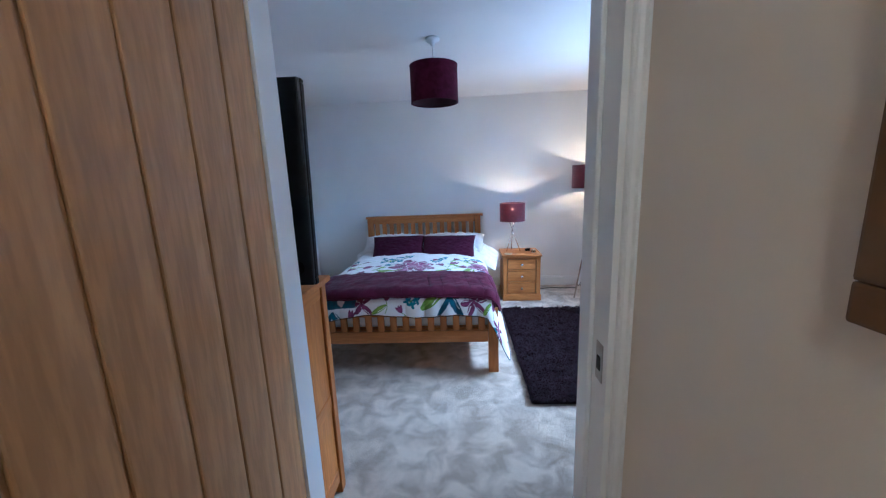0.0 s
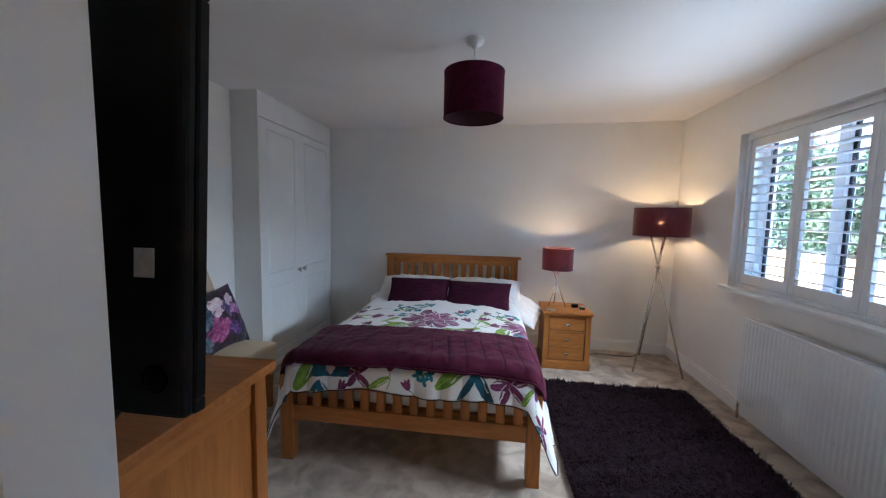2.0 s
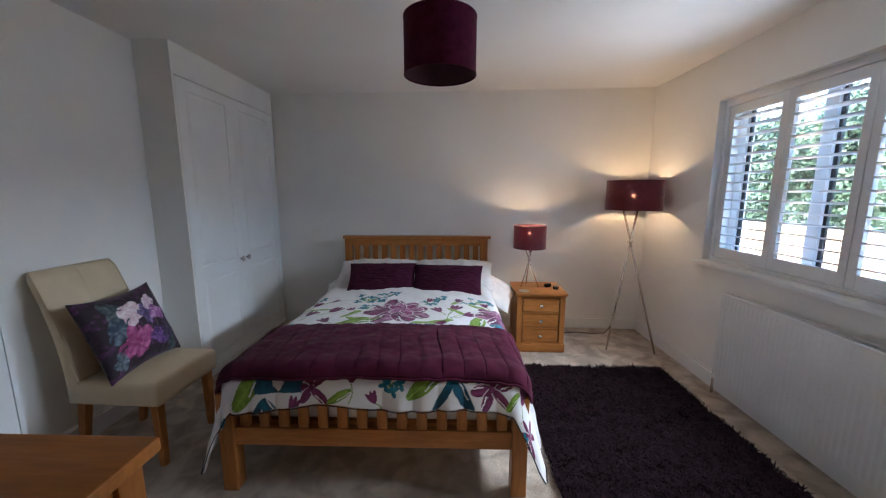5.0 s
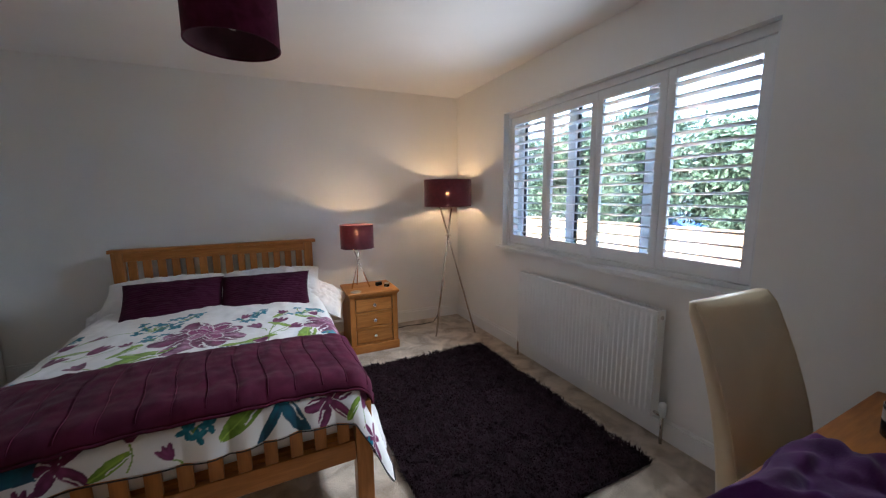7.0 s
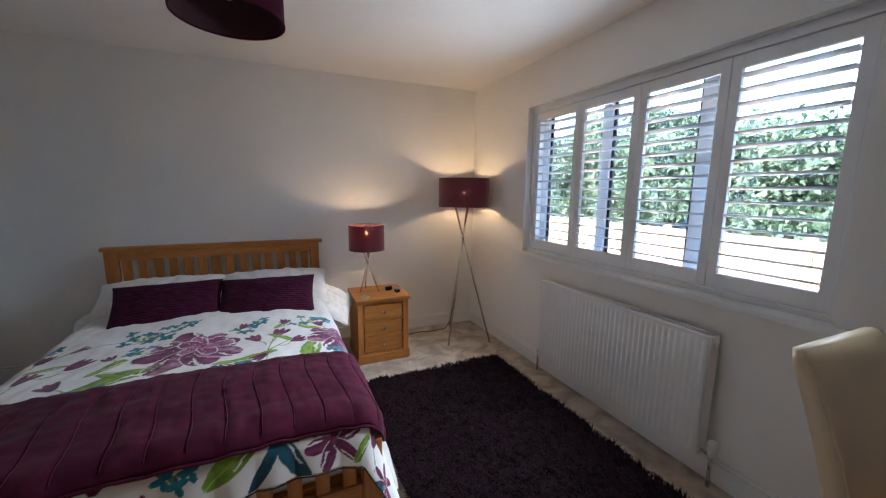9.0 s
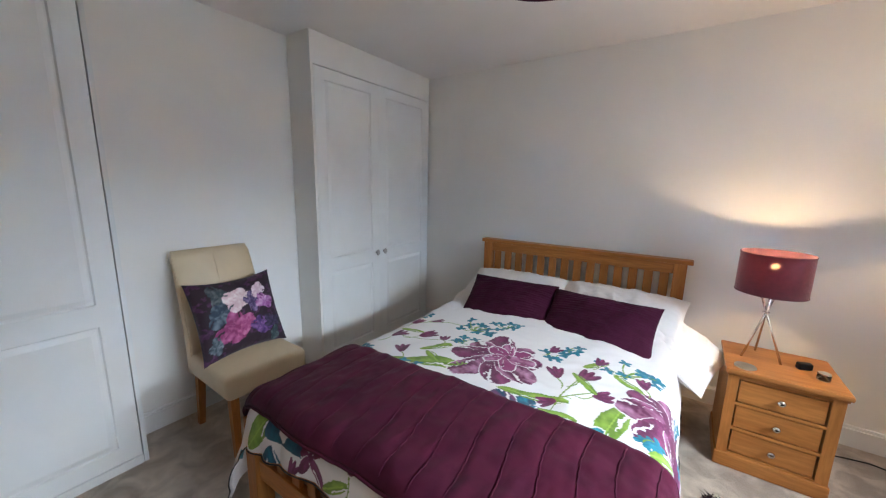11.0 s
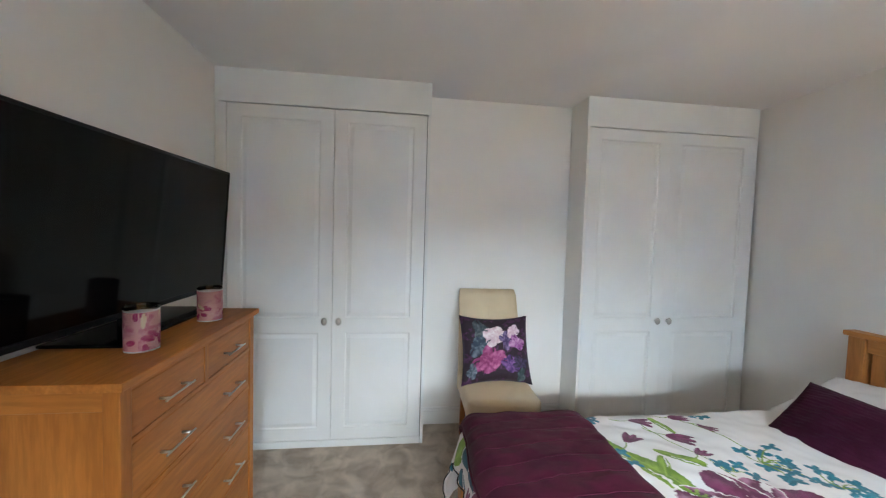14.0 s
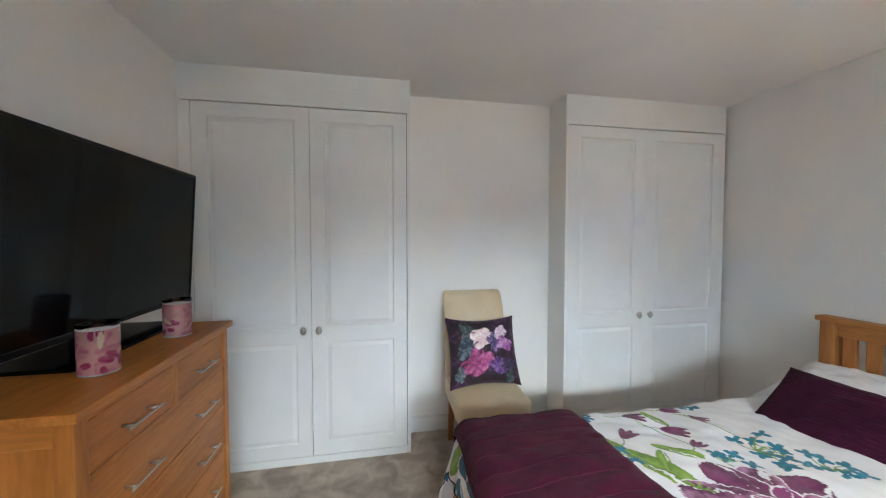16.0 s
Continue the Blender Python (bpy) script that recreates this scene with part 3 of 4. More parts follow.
class Print:
    """Colours a sheet of cloth, given each vertex's place (U, V) on the flat cloth in metres."""

    def __init__(self, U, V, base, seed=3):
        self.U, self.V = U, V
        self.C = np.ones(U.shape + (3,)) * np.array(base)
        self.n1 = waves(U, V, seed, 9.0)
        self.n2 = waves(U, V, seed + 1, 28.0)

    def lay(self, mask, c1, c2, mix):
        mix = np.clip(mix, 0, 1)[..., None]
        col = np.array(c1) * (1 - mix) + np.array(c2) * mix
        self.C = np.where(mask[..., None], col, self.C)

    def local(self, x, y, ang):
        c, s = math.cos(ang), math.sin(ang)
        return (self.U - x) * c + (self.V - y) * s, (self.V - y) * c - (self.U - x) * s

    def petal(self, x, y, ang, L, W, c1, c2):
        """A watercolour petal from (x, y) outwards: dark at its root, streaked pale towards the tip."""
        a, b = self.local(x, y, ang)
        t = a / L
        wid = W * np.sqrt(np.clip(t, 0, 1)) * np.sqrt(np.clip(1.02 - t, 0, 1)) * 1.25 * (1 + 0.08 * self.n1)
        mask = (t > 0.02) & (t < 1 + 0.02 * self.n2) & (np.abs(b) < wid) & ((np.sin(b / max(W, 1e-3) * 5 + 0.6 * self.n1) > -0.94) | (t < 0.35) | (W < 0.03))
        self.lay(mask, c1, c2, 0.45 * self.n1 + 0.5 * np.sin(b / max(W, 1e-3) * 7) * t + 0.25)

    def leaf(self, x, y, ang, L, W, c1=GREEN, c2=LIME):
        self.petal(x, y, ang, L, W, c1, c2)
        a, b = self.local(x, y, ang)
        self.lay((np.abs(b) < 0.003) & (a > 0) & (a < L * 0.85), LIME, LIME, a * 0)

    def flower(self, x, y, r, n=9, rot=0.0, c1=PURPLE, c2=PALE, w=0.26):
        g = random.Random(int(abs(x) * 1000 + abs(y) * 77))
        for i in range(n):
            an, L, W = rot + 2 * math.pi * i / n + g.uniform(-0.15, 0.15), r * g.uniform(0.75, 1.08), r * w * g.uniform(0.8, 1.2)
            self.petal(x, y, an, L + 0.007, W + 0.007, (0.74, 0.73, 0.73), (0.74, 0.73, 0.73))
            self.petal(x, y, an, L, W, c1, c2 if i % 2 else MAUVE)
        a, b = self.local(x, y, 0)
        self.lay(np.hypot(a, b) < r * 0.12, PURPLE, MAUVE, self.n2)

    def sprig(self, x, y, r, n=6, seed=1, c1=TEAL, c2=SKYB):
        g = random.Random(seed)
        for i in range(n):
            an, d = g.uniform(0, 6.28), r * math.sqrt(g.uniform(0.02, 1))
            px, py = x + d * math.cos(an), y + d * math.sin(an) * 0.8
            self.stem(x, y - r * 0.3, px, py)
            for k in range(4):
                self.petal(px, py, g.uniform(0, 1) + k * 1.57, 0.033, 0.016, c1, c2)

    def stem(self, x0, y0, x1, y1, w=0.0028):
        L = math.hypot(x1 - x0, y1 - y0) + 1e-6
        a, b = self.local(x0, y0, math.atan2(y1 - y0, x1 - x0))
        self.lay((a > 0) & (a < L) & (np.abs(b - 0.012 * np.sin(a / L * 3.1)) < w), GREEN, LIME, self.n1 * 0.3 + 0.3)

    def tulip(self, x, y, ang, r):
        for o in (-0.35, 0.0, 0.35):
            self.petal(x, y, ang + o, r, r * 0.22, PURPLE, MAUVE)
        self.stem(x, y, x - 0.8 * r * math.cos(ang), y - 0.8 * r * math.sin(ang))

    def arc(self, x, y, r, w, c1=NAVY, c2=TEAL):
        a, b = self.local(x, y, 0)
        d = np.hypot(a, b * 0.75)
        self.lay((np.abs(d - r) < w * (1 + 0.2 * self.n1)) & (b > -r * 0.7), c1, c2, self.n1 * 0.5 + 0.3)


def duvet_print(U, V):
    p = Print(U, V, (0.74, 0.73, 0.73))
    for y in (3.18, 3.46, 3.70):
        p.stem(-0.85, y - 0.1, -0.45, y)
    # head side
    p.leaf(-0.86, 3.06, 0.35, 0.30, 0.055)
    p.tulip(-0.72, 3.20, 2.2, 0.10)
    p.tulip(-0.90, 3.33, 1.2, 0.10)
    p.tulip(-0.78, 3.42, 0.9, 0.11)
    p.tulip(-0.93, 3.55, 1.3, 0.09)
    p.tulip(-0.84, 3.62, 0.6, 0.08)
    p.leaf(-0.66, 3.27, 0.9, 0.17, 0.04)
    p.leaf(-0.66, 3.15, 0.35, 0.30, 0.075)
    p.sprig(-0.56, 3.68, 0.15, 11, 4)
    p.sprig(-0.40, 3.78, 0.10, 6, 9)
    p.sprig(-0.62, 3.13, 0.06, 3, 5)
    p.flower(-0.30, 3.40, 0.245, 8, 0.3, w=0.40)
    p.flower(-0.27, 3.45, 0.13, 6, 0.9, c1=MAUVE, w=0.42)
    p.flower(-0.10, 3.05, 0.17, 7, 0.4, NAVY, SKYB, 0.45)
    p.leaf(-0.20, 3.17, 0.3, 0.28, 0.04)
    p.stem(0.02, 3.10, 0.06, 3.46)
    p.stem(0.03, 3.25, 0.14, 3.40)
    p.tulip(-0.02, 3.40, 2.0, 0.10)
    p.tulip(0.06, 3.44, 1.2, 0.11)
    p.tulip(0.13, 3.36, 0.6, 0.09)
    p.tulip(0.02, 3.24, -2.4, 0.08)
    p.leaf(0.20, 3.12, 1.4, 0.24, 0.075)
    p.leaf(0.14, 3.38, 2.4, 0.16, 0.03)
    p.sprig(0.22, 3.64, 0.14, 10, 12)
    p.flower(0.40, 3.38, 0.21, 7, 0.6, w=0.42)
    p.flower(0.17, 3.06, 0.12, 6, 0.2, TEAL, SKYB, 0.45)
    p.sprig(0.42, 3.10, 0.10, 7, 15)
    p.sprig(0.52, 3.42, 0.07, 4, 16)
    g = random.Random(8)
    for x, y in ((-0.95, 3.16), (-0.52, 3.50), (-0.08, 3.60), (0.32, 3.22), (0.50, 3.28), (0.52, 3.58), (-0.05, 3.70), (-0.98, 3.72)):
        p.sprig(x, y, 0.07, 4, g.randint(0, 999), *((TEAL, SKYB) if g.random() < 0.6 else (PURPLE, MAUVE)))
    for x, y, an in ((-0.50, 3.20, 2.6), (-0.02, 3.14, 0.2), (0.34, 3.16, 0.6), (0.05, 3.56, 0.9), (-0.92, 3.44, 0.2), (0.30, 3.52, 2.7)):
        p.leaf(x, y, an, 0.14, 0.032)
    for x, y, an in ((-0.12, 3.62, 1.2), (0.30, 3.56, 1.8), (0.53, 3.50, 1.0), (-0.62, 3.42, 2.0), (0.10, 3.62, 1.4)):
        p.tulip(x, y, an, 0.075)
    # foot side, hanging over the end
    p.flower(-0.57, 2.53, 0.10, 5, 0.5, PURPLE, MAUVE, 0.3)
    p.tulip(-0.39, 2.55, 1.5, 0.11)
    p.sprig(-0.22, 2.55, 0.06, 4, 21)
    p.leaf(-0.14, 2.48, 0.75, 0.26, 0.06)
    p.petal(-0.02, 2.43, 1.05, 0.19, 0.028, NAVY, TEAL)
    p.petal(0.15, 2.43, 2.05, 0.19, 0.045, NAVY, TEAL)
    p.flower(0.235, 2.55, 0.11, 6, 0.2, PURPLE, MAUVE, 0.3)
    p.leaf(-0.92, 2.44, 1.0, 0.24, 0.07)
    p.arc(-0.72, 2.56, 0.07, 0.045, NAVY, TEAL)
    p.petal(-0.86, 2.36, 1.05, 0.15, 0.024, NAVY, TEAL)
    p.petal(-0.72, 2.36, 2.05, 0.15, 0.038, NAVY, TEAL)
    p.sprig(-1.02, 2.40, 0.07, 4, 23)
    p.tulip(-0.88, 2.60, 1.4, 0.09)
    p.tulip(0.41, 2.52, 1.6, 0.10)
    p.flower(0.50, 2.42, 0.09, 6, 0.4, PURPLE, MAUVE, 0.3)
    p.sprig(0.44, 2.38, 0.04, 2, 28)
    p.leaf(-0.50, 2.46, 0.5, 0.13, 0.03)
    p.leaf(0.30, 2.46, 0.9, 0.12, 0.03)
    p.sprig(0.14, 2.60, 0.05, 3, 33)
    p.tulip(-0.66, 2.43, 1.2, 0.07)
    p.tulip(-0.28, 2.46, 2.0, 0.06)
    return p.C


def draped(U, V, x0, x1, y0, y1, z, r=0.06, flare=0.10):
    """Lays flat cloth (U, V) on a bed top that ends at x0, x1 and y0; it falls over the rounded edges."""
    ox = np.maximum(U - (x1 - r), 0) - np.maximum((x0 + r) - U, 0)
    oy = -np.maximum((y0 + r) - V, 0)
    s = np.hypot(ox, oy) + 1e-9
    q = r * math.pi / 2
    out = np.where(s < q, r * np.sin(np.minimum(s, q) / r), r + (s - q) * flare)
    drop = np.where(s < q, r * (1 - np.cos(np.minimum(s, q) / r)), r + (s - q))
    X = np.clip(U, x0 + r, x1 - r) + ox / s * out
    Y = np.maximum(V, y0 + r) + oy / s * out
    return X, Y, z - drop, s


def bedding():
    # duvet
    u = np.linspace(-1.33, 0.74, 560)
    v = np.linspace(2.375, 4.40, 562)
    U, V = np.meshgrid(u, v, indexing="ij")
    V = V + np.clip((2.60 - V) / 0.23, 0, 1) * (0.070 - 0.10 * np.clip((np.abs(U + 0.31) - 0.66) / 0.26, 0, 1) + 0.012 * np.sin(U * 9))
    z = 0.590 + 0.042 * np.clip(1 - ((U + 0.31) / 0.74) ** 2, 0, 1)
    X, Y, Z, s = draped(U, V, -1.02, 0.41, 2.566, 9, z, 0.09, 0.10 + 0.20 * np.clip((2.75 - V) / 0.3, 0, 1) * np.clip((np.abs(U + 0.31) - 0.66) / 0.12, 0, 1))
    hang = np.clip((s - 0.08) / 0.15, 0, 1)
    w1, w2 = waves(U, V, 11, 1.3), waves(U, V, 12, 4.5, 6)
    Z = Z + (1 - hang) * (0.008 * w1 + 0.0036 * w2) * np.clip((V - 2.4) / 0.3, 0, 1)
    fold = 0.022 * np.sin(U * 19 + 1.5 * np.sin(U * 7)) * hang * (V < 2.66)
    foldx = 0.022 * np.sin(V * 15 + 1.2 * np.sin(V * 6)) * hang * (V > 2.60)
    Y = Y - np.abs(fold) * 0.8
    X = X + np.where(U > 0, np.abs(foldx), -np.abs(foldx)) + 0.006 * w1 * hang
    P = np.stack([X, Y, np.maximum(Z, 0.13)], -1)
    dv = thing("duvet", "white duvet printed with purple flowers and green leaves, over the foot", "duvet")
    ob = part("cover", grid_mesh("cover", P, duvet_print(U, V)), PRINT, dv)
    so = ob.modifiers.new("thickness", "SOLIDIFY")
    so.thickness, so.offset = 0.012, -1
    hem = [tuple(P[i, 0] + np.array((0, -0.003, -0.004))) for i in range(0, 560, 5)]
    part("piping", tube(hem, 0.0025, 6), PIPING, dv, "thin black piping", True)
    for side in (0, -1):
        part("piping", tube([tuple(P[side, j] + np.array((0.003 if side else -0.003, 0, -0.003))) for j in range(0, 562, 5)], 0.0025, 6), PIPING, dv, "thin black piping", True)

    # bed runner across the foot
    u = np.linspace(-1.155, 0.50, 330)
    v = np.linspace(2.555, 3.115, 120)
    U, V = np.meshgrid(u, v, indexing="ij")
    z = 0.618 + 0.042 * np.clip(1 - ((U + 0.31) / 0.76) ** 2, 0, 1)
    X, Y, Z, s = draped(U, V, -1.042, 0.43, 2.545, 9, z, 0.10)
    seam = (U + 0.02 * np.sin(V * 9)) / 0.098
    puff = np.abs(np.sin(seam * math.pi)) ** 0.28
    Z = Z + 0.006 * puff + 0.004 * waves(U, V, 31, 2.2) + 0.0022 * waves(U, V, 33, 6, 6) + 0.0035 * np.clip(waves(U * 2.2, V * 0.5, 35, 3.5, 6), 0, 1)
    edge = np.minimum(np.minimum(V - 2.555, 3.115 - V), np.minimum(U + 1.155, 0.50 - U))
    Z = Z - 0.016 * np.exp(-edge / 0.014)
    Y = Y + 0.012 * np.sin(U * 4.1) + 0.006 * np.sin(U * 13)
    rn = thing("bed_runner", "quilted plum velvet runner folded across the duvet", "throw")
    Q = np.stack([X, Y, Z], -1)
    for j in (0, -1):
        part("binding", tube([tuple(q + np.array((0, 0, -0.006))) for q in Q[::4, j]], 0.006, 6), VELVET, rn, smooth=True)
    for i in (0, -1):
        part("binding", tube([tuple(q + np.array((0, 0, -0.006))) for q in Q[i, ::4]], 0.006, 6), VELVET, rn, smooth=True)
    for k in range(1, 17):
        c = int(np.argmin(np.abs(u - (k * 0.098 - 1.176))))
        line = [tuple(Q[np.clip(c + int(round(-0.02 * math.sin(vv * 9) / (u[1] - u[0]))), 1, 328), jj] + np.array((0, 0, 0.0015))) for jj, vv in list(enumerate(v))[4:116:4]]
        part("seam", tube(line, 0.0022, 6), VELVET, rn, smooth=True)
    ob = part("quilt", grid_mesh("quilt", Q), VELVET, rn)
    so = ob.modifiers.new("thickness", "SOLIDIFY")
    so.thickness, so.offset = 0.018, -1


bedding()


def pillow_mesh(name, w, h, t, n=44, seed=5, cord=0.0, color=None, crease=0.006, pinch=0.12):
    """A filled pillow, w wide (x), h high (y), t thick (z), with pulled-in edges and pointed corners."""
    a = np.linspace(-1, 1, n)
    A, B = np.meshgrid(a, a, indexing="ij")
    body = np.clip((1 - np.abs(A) ** 2.6) * (1 - np.abs(B) ** 2.6), 0, 1) ** 0.5
    X = A * w / 2 * (1 - pinch * (1 - B ** 2) * np.abs(A) ** 3 * 0.5)
    Y = B * h / 2 * (1 - pinch * (1 - A ** 2) * np.abs(B) ** 3 * 0.8)
    Zs = []
    for k, sd in ((1, seed), (-1, seed + 7)):
        Zs.append(k * (body * t / 2 + 0.002) + crease * waves(A * w, B * h, sd, 2.6) * body + cord * np.sin(Y * 2 * math.pi / 0.017) * (k > 0) * body ** 0.5)
    top = np.stack([X, Y, Zs[0]], -1)
    bot = np.stack([X, Y, Zs[1]], -1)[:, ::-1]
    P = np.concatenate([top, bot], 1)
    C = None
    if color is not None:
        c = color(X, Y)
        C = np.concatenate([c, c[:, ::-1]], 1)
    return grid_mesh(name, P, C)


def pillow(name, label, cat, m, w, h, t, mat, group="", **kw):
    root = thing(name, label, cat, group=group)
    root.matrix_world = m
    part("cushion_cover", pillow_mesh("cushion_cover", w, h, t, **kw), mat, root)
    return root


pillow("pillow", "plump white pillow leaning on the bed's slatted headboard", "pillow", pose(-0.64, 4.42, 0.640, 20, 0, 3), 0.79, 0.48, 0.19, LINEN, "white pillows", seed=3, crease=0.012)
pillow("pillow", "plump white pillow leaning on the bed's slatted headboard", "pillow", pose(0.05, 4.42, 0.640, 20, 0, -3), 0.79, 0.48, 0.19, LINEN, "white pillows", seed=9, crease=0.012)
pillow("pillow", "flat white pillow sagging over the bed's edge", "pillow", pose(0.36, 4.30, 0.568, 9, 27, -14), 0.56, 0.48, 0.13, LINEN, "white pillows", seed=14, crease=0.014)
pillow("pillow", "flat white pillow at the far edge of the bed", "pillow", pose(-0.90, 4.27, 0.56, 8, -18, 12), 0.40, 0.46, 0.10, LINEN, "white pillows", seed=15, crease=0.014)
pillow("cushion", "plum corded oblong cushion propped against white pillows", "cushion", pose(-0.545, 4.07, 0.672, 40, 0, 3), 0.585, 0.37, 0.14, CUSHM, "plum cushions", n=80, seed=20, cord=0.0022)
pillow("cushion", "plum corded oblong cushion propped against white pillows", "cushion", pose(0.015, 4.035, 0.667, 40, 0, -4), 0.60, 0.37, 0.14, CUSHM, "plum cushions", n=80, seed=27, cord=0.0022)


# ---- bedside cabinet ----
def knob(parent, m, r=0.017, mat=None):
    part("handle", moved(lathe([(0.005, 0), (0.005, 0.01), (r * 0.8, 0.013), (r, 0.02), (r * 0.75, 0.027), (r * 0.2, 0.029)], 18), m), mat or CHROME, parent, "round metal knob", True)


def bedside():
    root = thing("bedside_cabinet", "small oak bedside cabinet with three drawers", "bedside cabinet", (0.635, 4.165, 0), -1)
    w, d, h = 0.42, 0.40, 0.546
    part("top", box(-0.015, w + 0.015, -0.02, d, h - 0.025, h, 0.007), OB["x"], root)
    part("moulding", box(-0.006, w + 0.006, -0.008, d, h - 0.037, h - 0.025, 0.004), OB["x"], root)
    part("plinth", box(-0.008, w + 0.008, -0.012, d, 0, 0.075, 0.008), OB["x"], root)
    part("side_panel", box(0, 0.045, 0, d, 0.075, h - 0.037, 0.002), OB["z"], root)
    part("side_panel", box(w - 0.045, w, 0, d, 0.075, h - 0.037, 0.002), OB["z"], root)
    part("back_panel", box(0.045, w - 0.045, d - 0.02, d, 0.075, h - 0.037), OB["z"], root)
    z = [0.082, 0.224, 0.364, 0.502]
    for i in range(3):
        part("rail", box(0.045, w - 0.045, 0.003, 0.03, z[i] - 0.012, z[i] + 0.002), OB["x"], root)
        dr = part("drawer", join(box(0.052, w - 0.052, 0.008, 0.025, z[i] + 0.007, z[i + 1] - 0.017, 0.002, 1), box(0.06, w - 0.06, 0.025, d - 0.03, z[i] + 0.006, z[i + 1] - 0.03)), OB["x"], root)
        knob(dr, pose(w / 2, 0.006, (z[i] + z[i + 1]) / 2 - 0.005, 90))
    part("rail", box(0.045, w - 0.045, 0.003, 0.03, 0.492, h - 0.037), OB["x"], root)


bedside()


# ---- lamps ----
def tripod_lamp(name, label, loc, r, z0, z1, feet, cross, rod, bulb_r, up=0.42):
    """A lamp on three crossing rods with a drum shade."""
    root = thing(name, label, "lamp", loc, group="")
    shade = part("shade", lathe([(r, z0), (r, z1)], 56, False), SHADEM, root, "sheer plum drum shade glowing softly", True)
    for z in (z0, z1):
        part("ring", moved(lathe([(r - 0.002, -0.002), (r + 0.0015, -0.002), (r + 0.0015, 0.002), (r - 0.002, 0.002), (r - 0.002, -0.002)], 56, False), pose(0, 0, z)), LINING, shade)
    zm = z0 + (z1 - z0) * up
    for k, (fx, fy) in enumerate(feet):
        top = Vector((-fx * cross, -fy * cross, z0 + 0.012))
        part("leg", tube([(fx, fy, 0.0), tuple(top)], rod, 12), CHROME, root, "chrome rod", True)
    part("collar", moved(lathe([(rod * 2.6, -rod * 0.8), (rod * 3, 0), (rod * 2.6, rod * 0.8)], 16), pose(0, 0, (z0 + 0.012) / (1 + cross))), CHROME, root, "", True)
    part("lamp_holder", lathe([(rod * 3.2, z0 - 0.005), (rod * 3.2, z0 + 0.006), (0.013, z0 + 0.008), (0.013, zm - bulb_r)], 18), CHROME, root, "", True)
    spokes = [tube([(0, 0, z0 + 0.01), (r * math.cos(a), r * math.sin(a), z0 + 0.004)], 0.0016, 6) for a in (0.3, 2.4, 4.5)]
    part("spokes", join(*spokes), CHROME, shade)
    bm = bmesh.new()
    bmesh.ops.create_uvsphere(bm, u_segments=16, v_segments=12, radius=bulb_r, matrix=pose(0, 0, zm + 0.004))
    part("bulb", bm, BULB, root, "lit warm bulb", True)
    return root


tripod_lamp("table_lamp", "chrome tripod table lamp with a lit plum shade", (0.772, 4.40, 0.546), 0.147, 0.362, 0.568, [(-0.075, -0.045), (0.085, -0.05), (0.0, 0.09)], 0.48, 0.0055, 0.016, 0.66)
tripod_lamp("floor_lamp", "chrome tripod floor lamp with a lit plum shade", (1.705, 4.43, 0), 0.236, 1.262, 1.52, [(-0.245, -0.215), (0.15, -0.29), (-0.02, 0.235)], 0.32, 0.009, 0.017, 0.47)

cb = thing("lamp_cable", "thin black cable trailing along the skirting board", "cable")
part("wire", tube([(1.69, 4.66, 0.07), (1.66, 4.655, 0.02), (1.60, 4.60, 0.006), (1.45, 4.59, 0.006), (1.33, 4.62, 0.006), (1.22, 4.60, 0.006), (1.13, 4.57, 0.008)], 0.004, 8), CABLE, cb, smooth=True)
part("plug", box(1.075, 1.135, 4.54, 4.60, 0.0, 0.045, 0.012, 3), CABLE, cb, "black plug")


def pendant():
    root = thing("pendant_light", "plum velvet drum pendant hanging from the ceiling", "pendant lamp", (-0.004, 2.915, 0))
    part("ceiling_rose", lathe([(0.05, 2.40), (0.05, 2.385), (0.044, 2.374), (0.018, 2.368), (0.014, 2.350)], 32), GLOSS, root, "white plastic rose", True)
    part("flex", tube([(0, 0, 2.352), (0, 0, 2.20)], 0.003, 8), GLOSS, root, smooth=True)
    r, z0, z1 = 0.171, 1.967, 2.216
    shade = part("shade", lathe([(r, z0), (r, z1)], 56, False), PENDM, root, "plum velvet drum shade", True)
    part("lining", lathe([(r - 0.003, z0), (r - 0.003, z1)], 56, False), LINING, shade, "", True)
    for z in (z0, z1):
        part("ring", moved(lathe([(r - 0.004, -0.003), (r + 0.002, -0.003), (r + 0.002, 0.003), (r - 0.004, 0.003), (r - 0.004, -0.003)], 56, False), pose(0, 0, z)), PENDM, shade)
    part("lamp_holder", lathe([(0.017, 2.20), (0.017, 2.135), (0.014, 2.13)], 18), GLOSS, root, "", True)
    part("spokes", join(*[tube([(0, 0, 2.185), (r * math.cos(a), r * math.sin(a), 2.245)], 0.0016, 6) for a in (0.5, 2.6, 4.7)]), GLOSS, root)
    part("bulb", lathe([(0.012, 2.13), (0.018, 2.10), (0.03, 2.065), (0.028, 2.045), (0.012, 2.028)], 20), GLOSS, root, "unlit white bulb", True)


pendant()

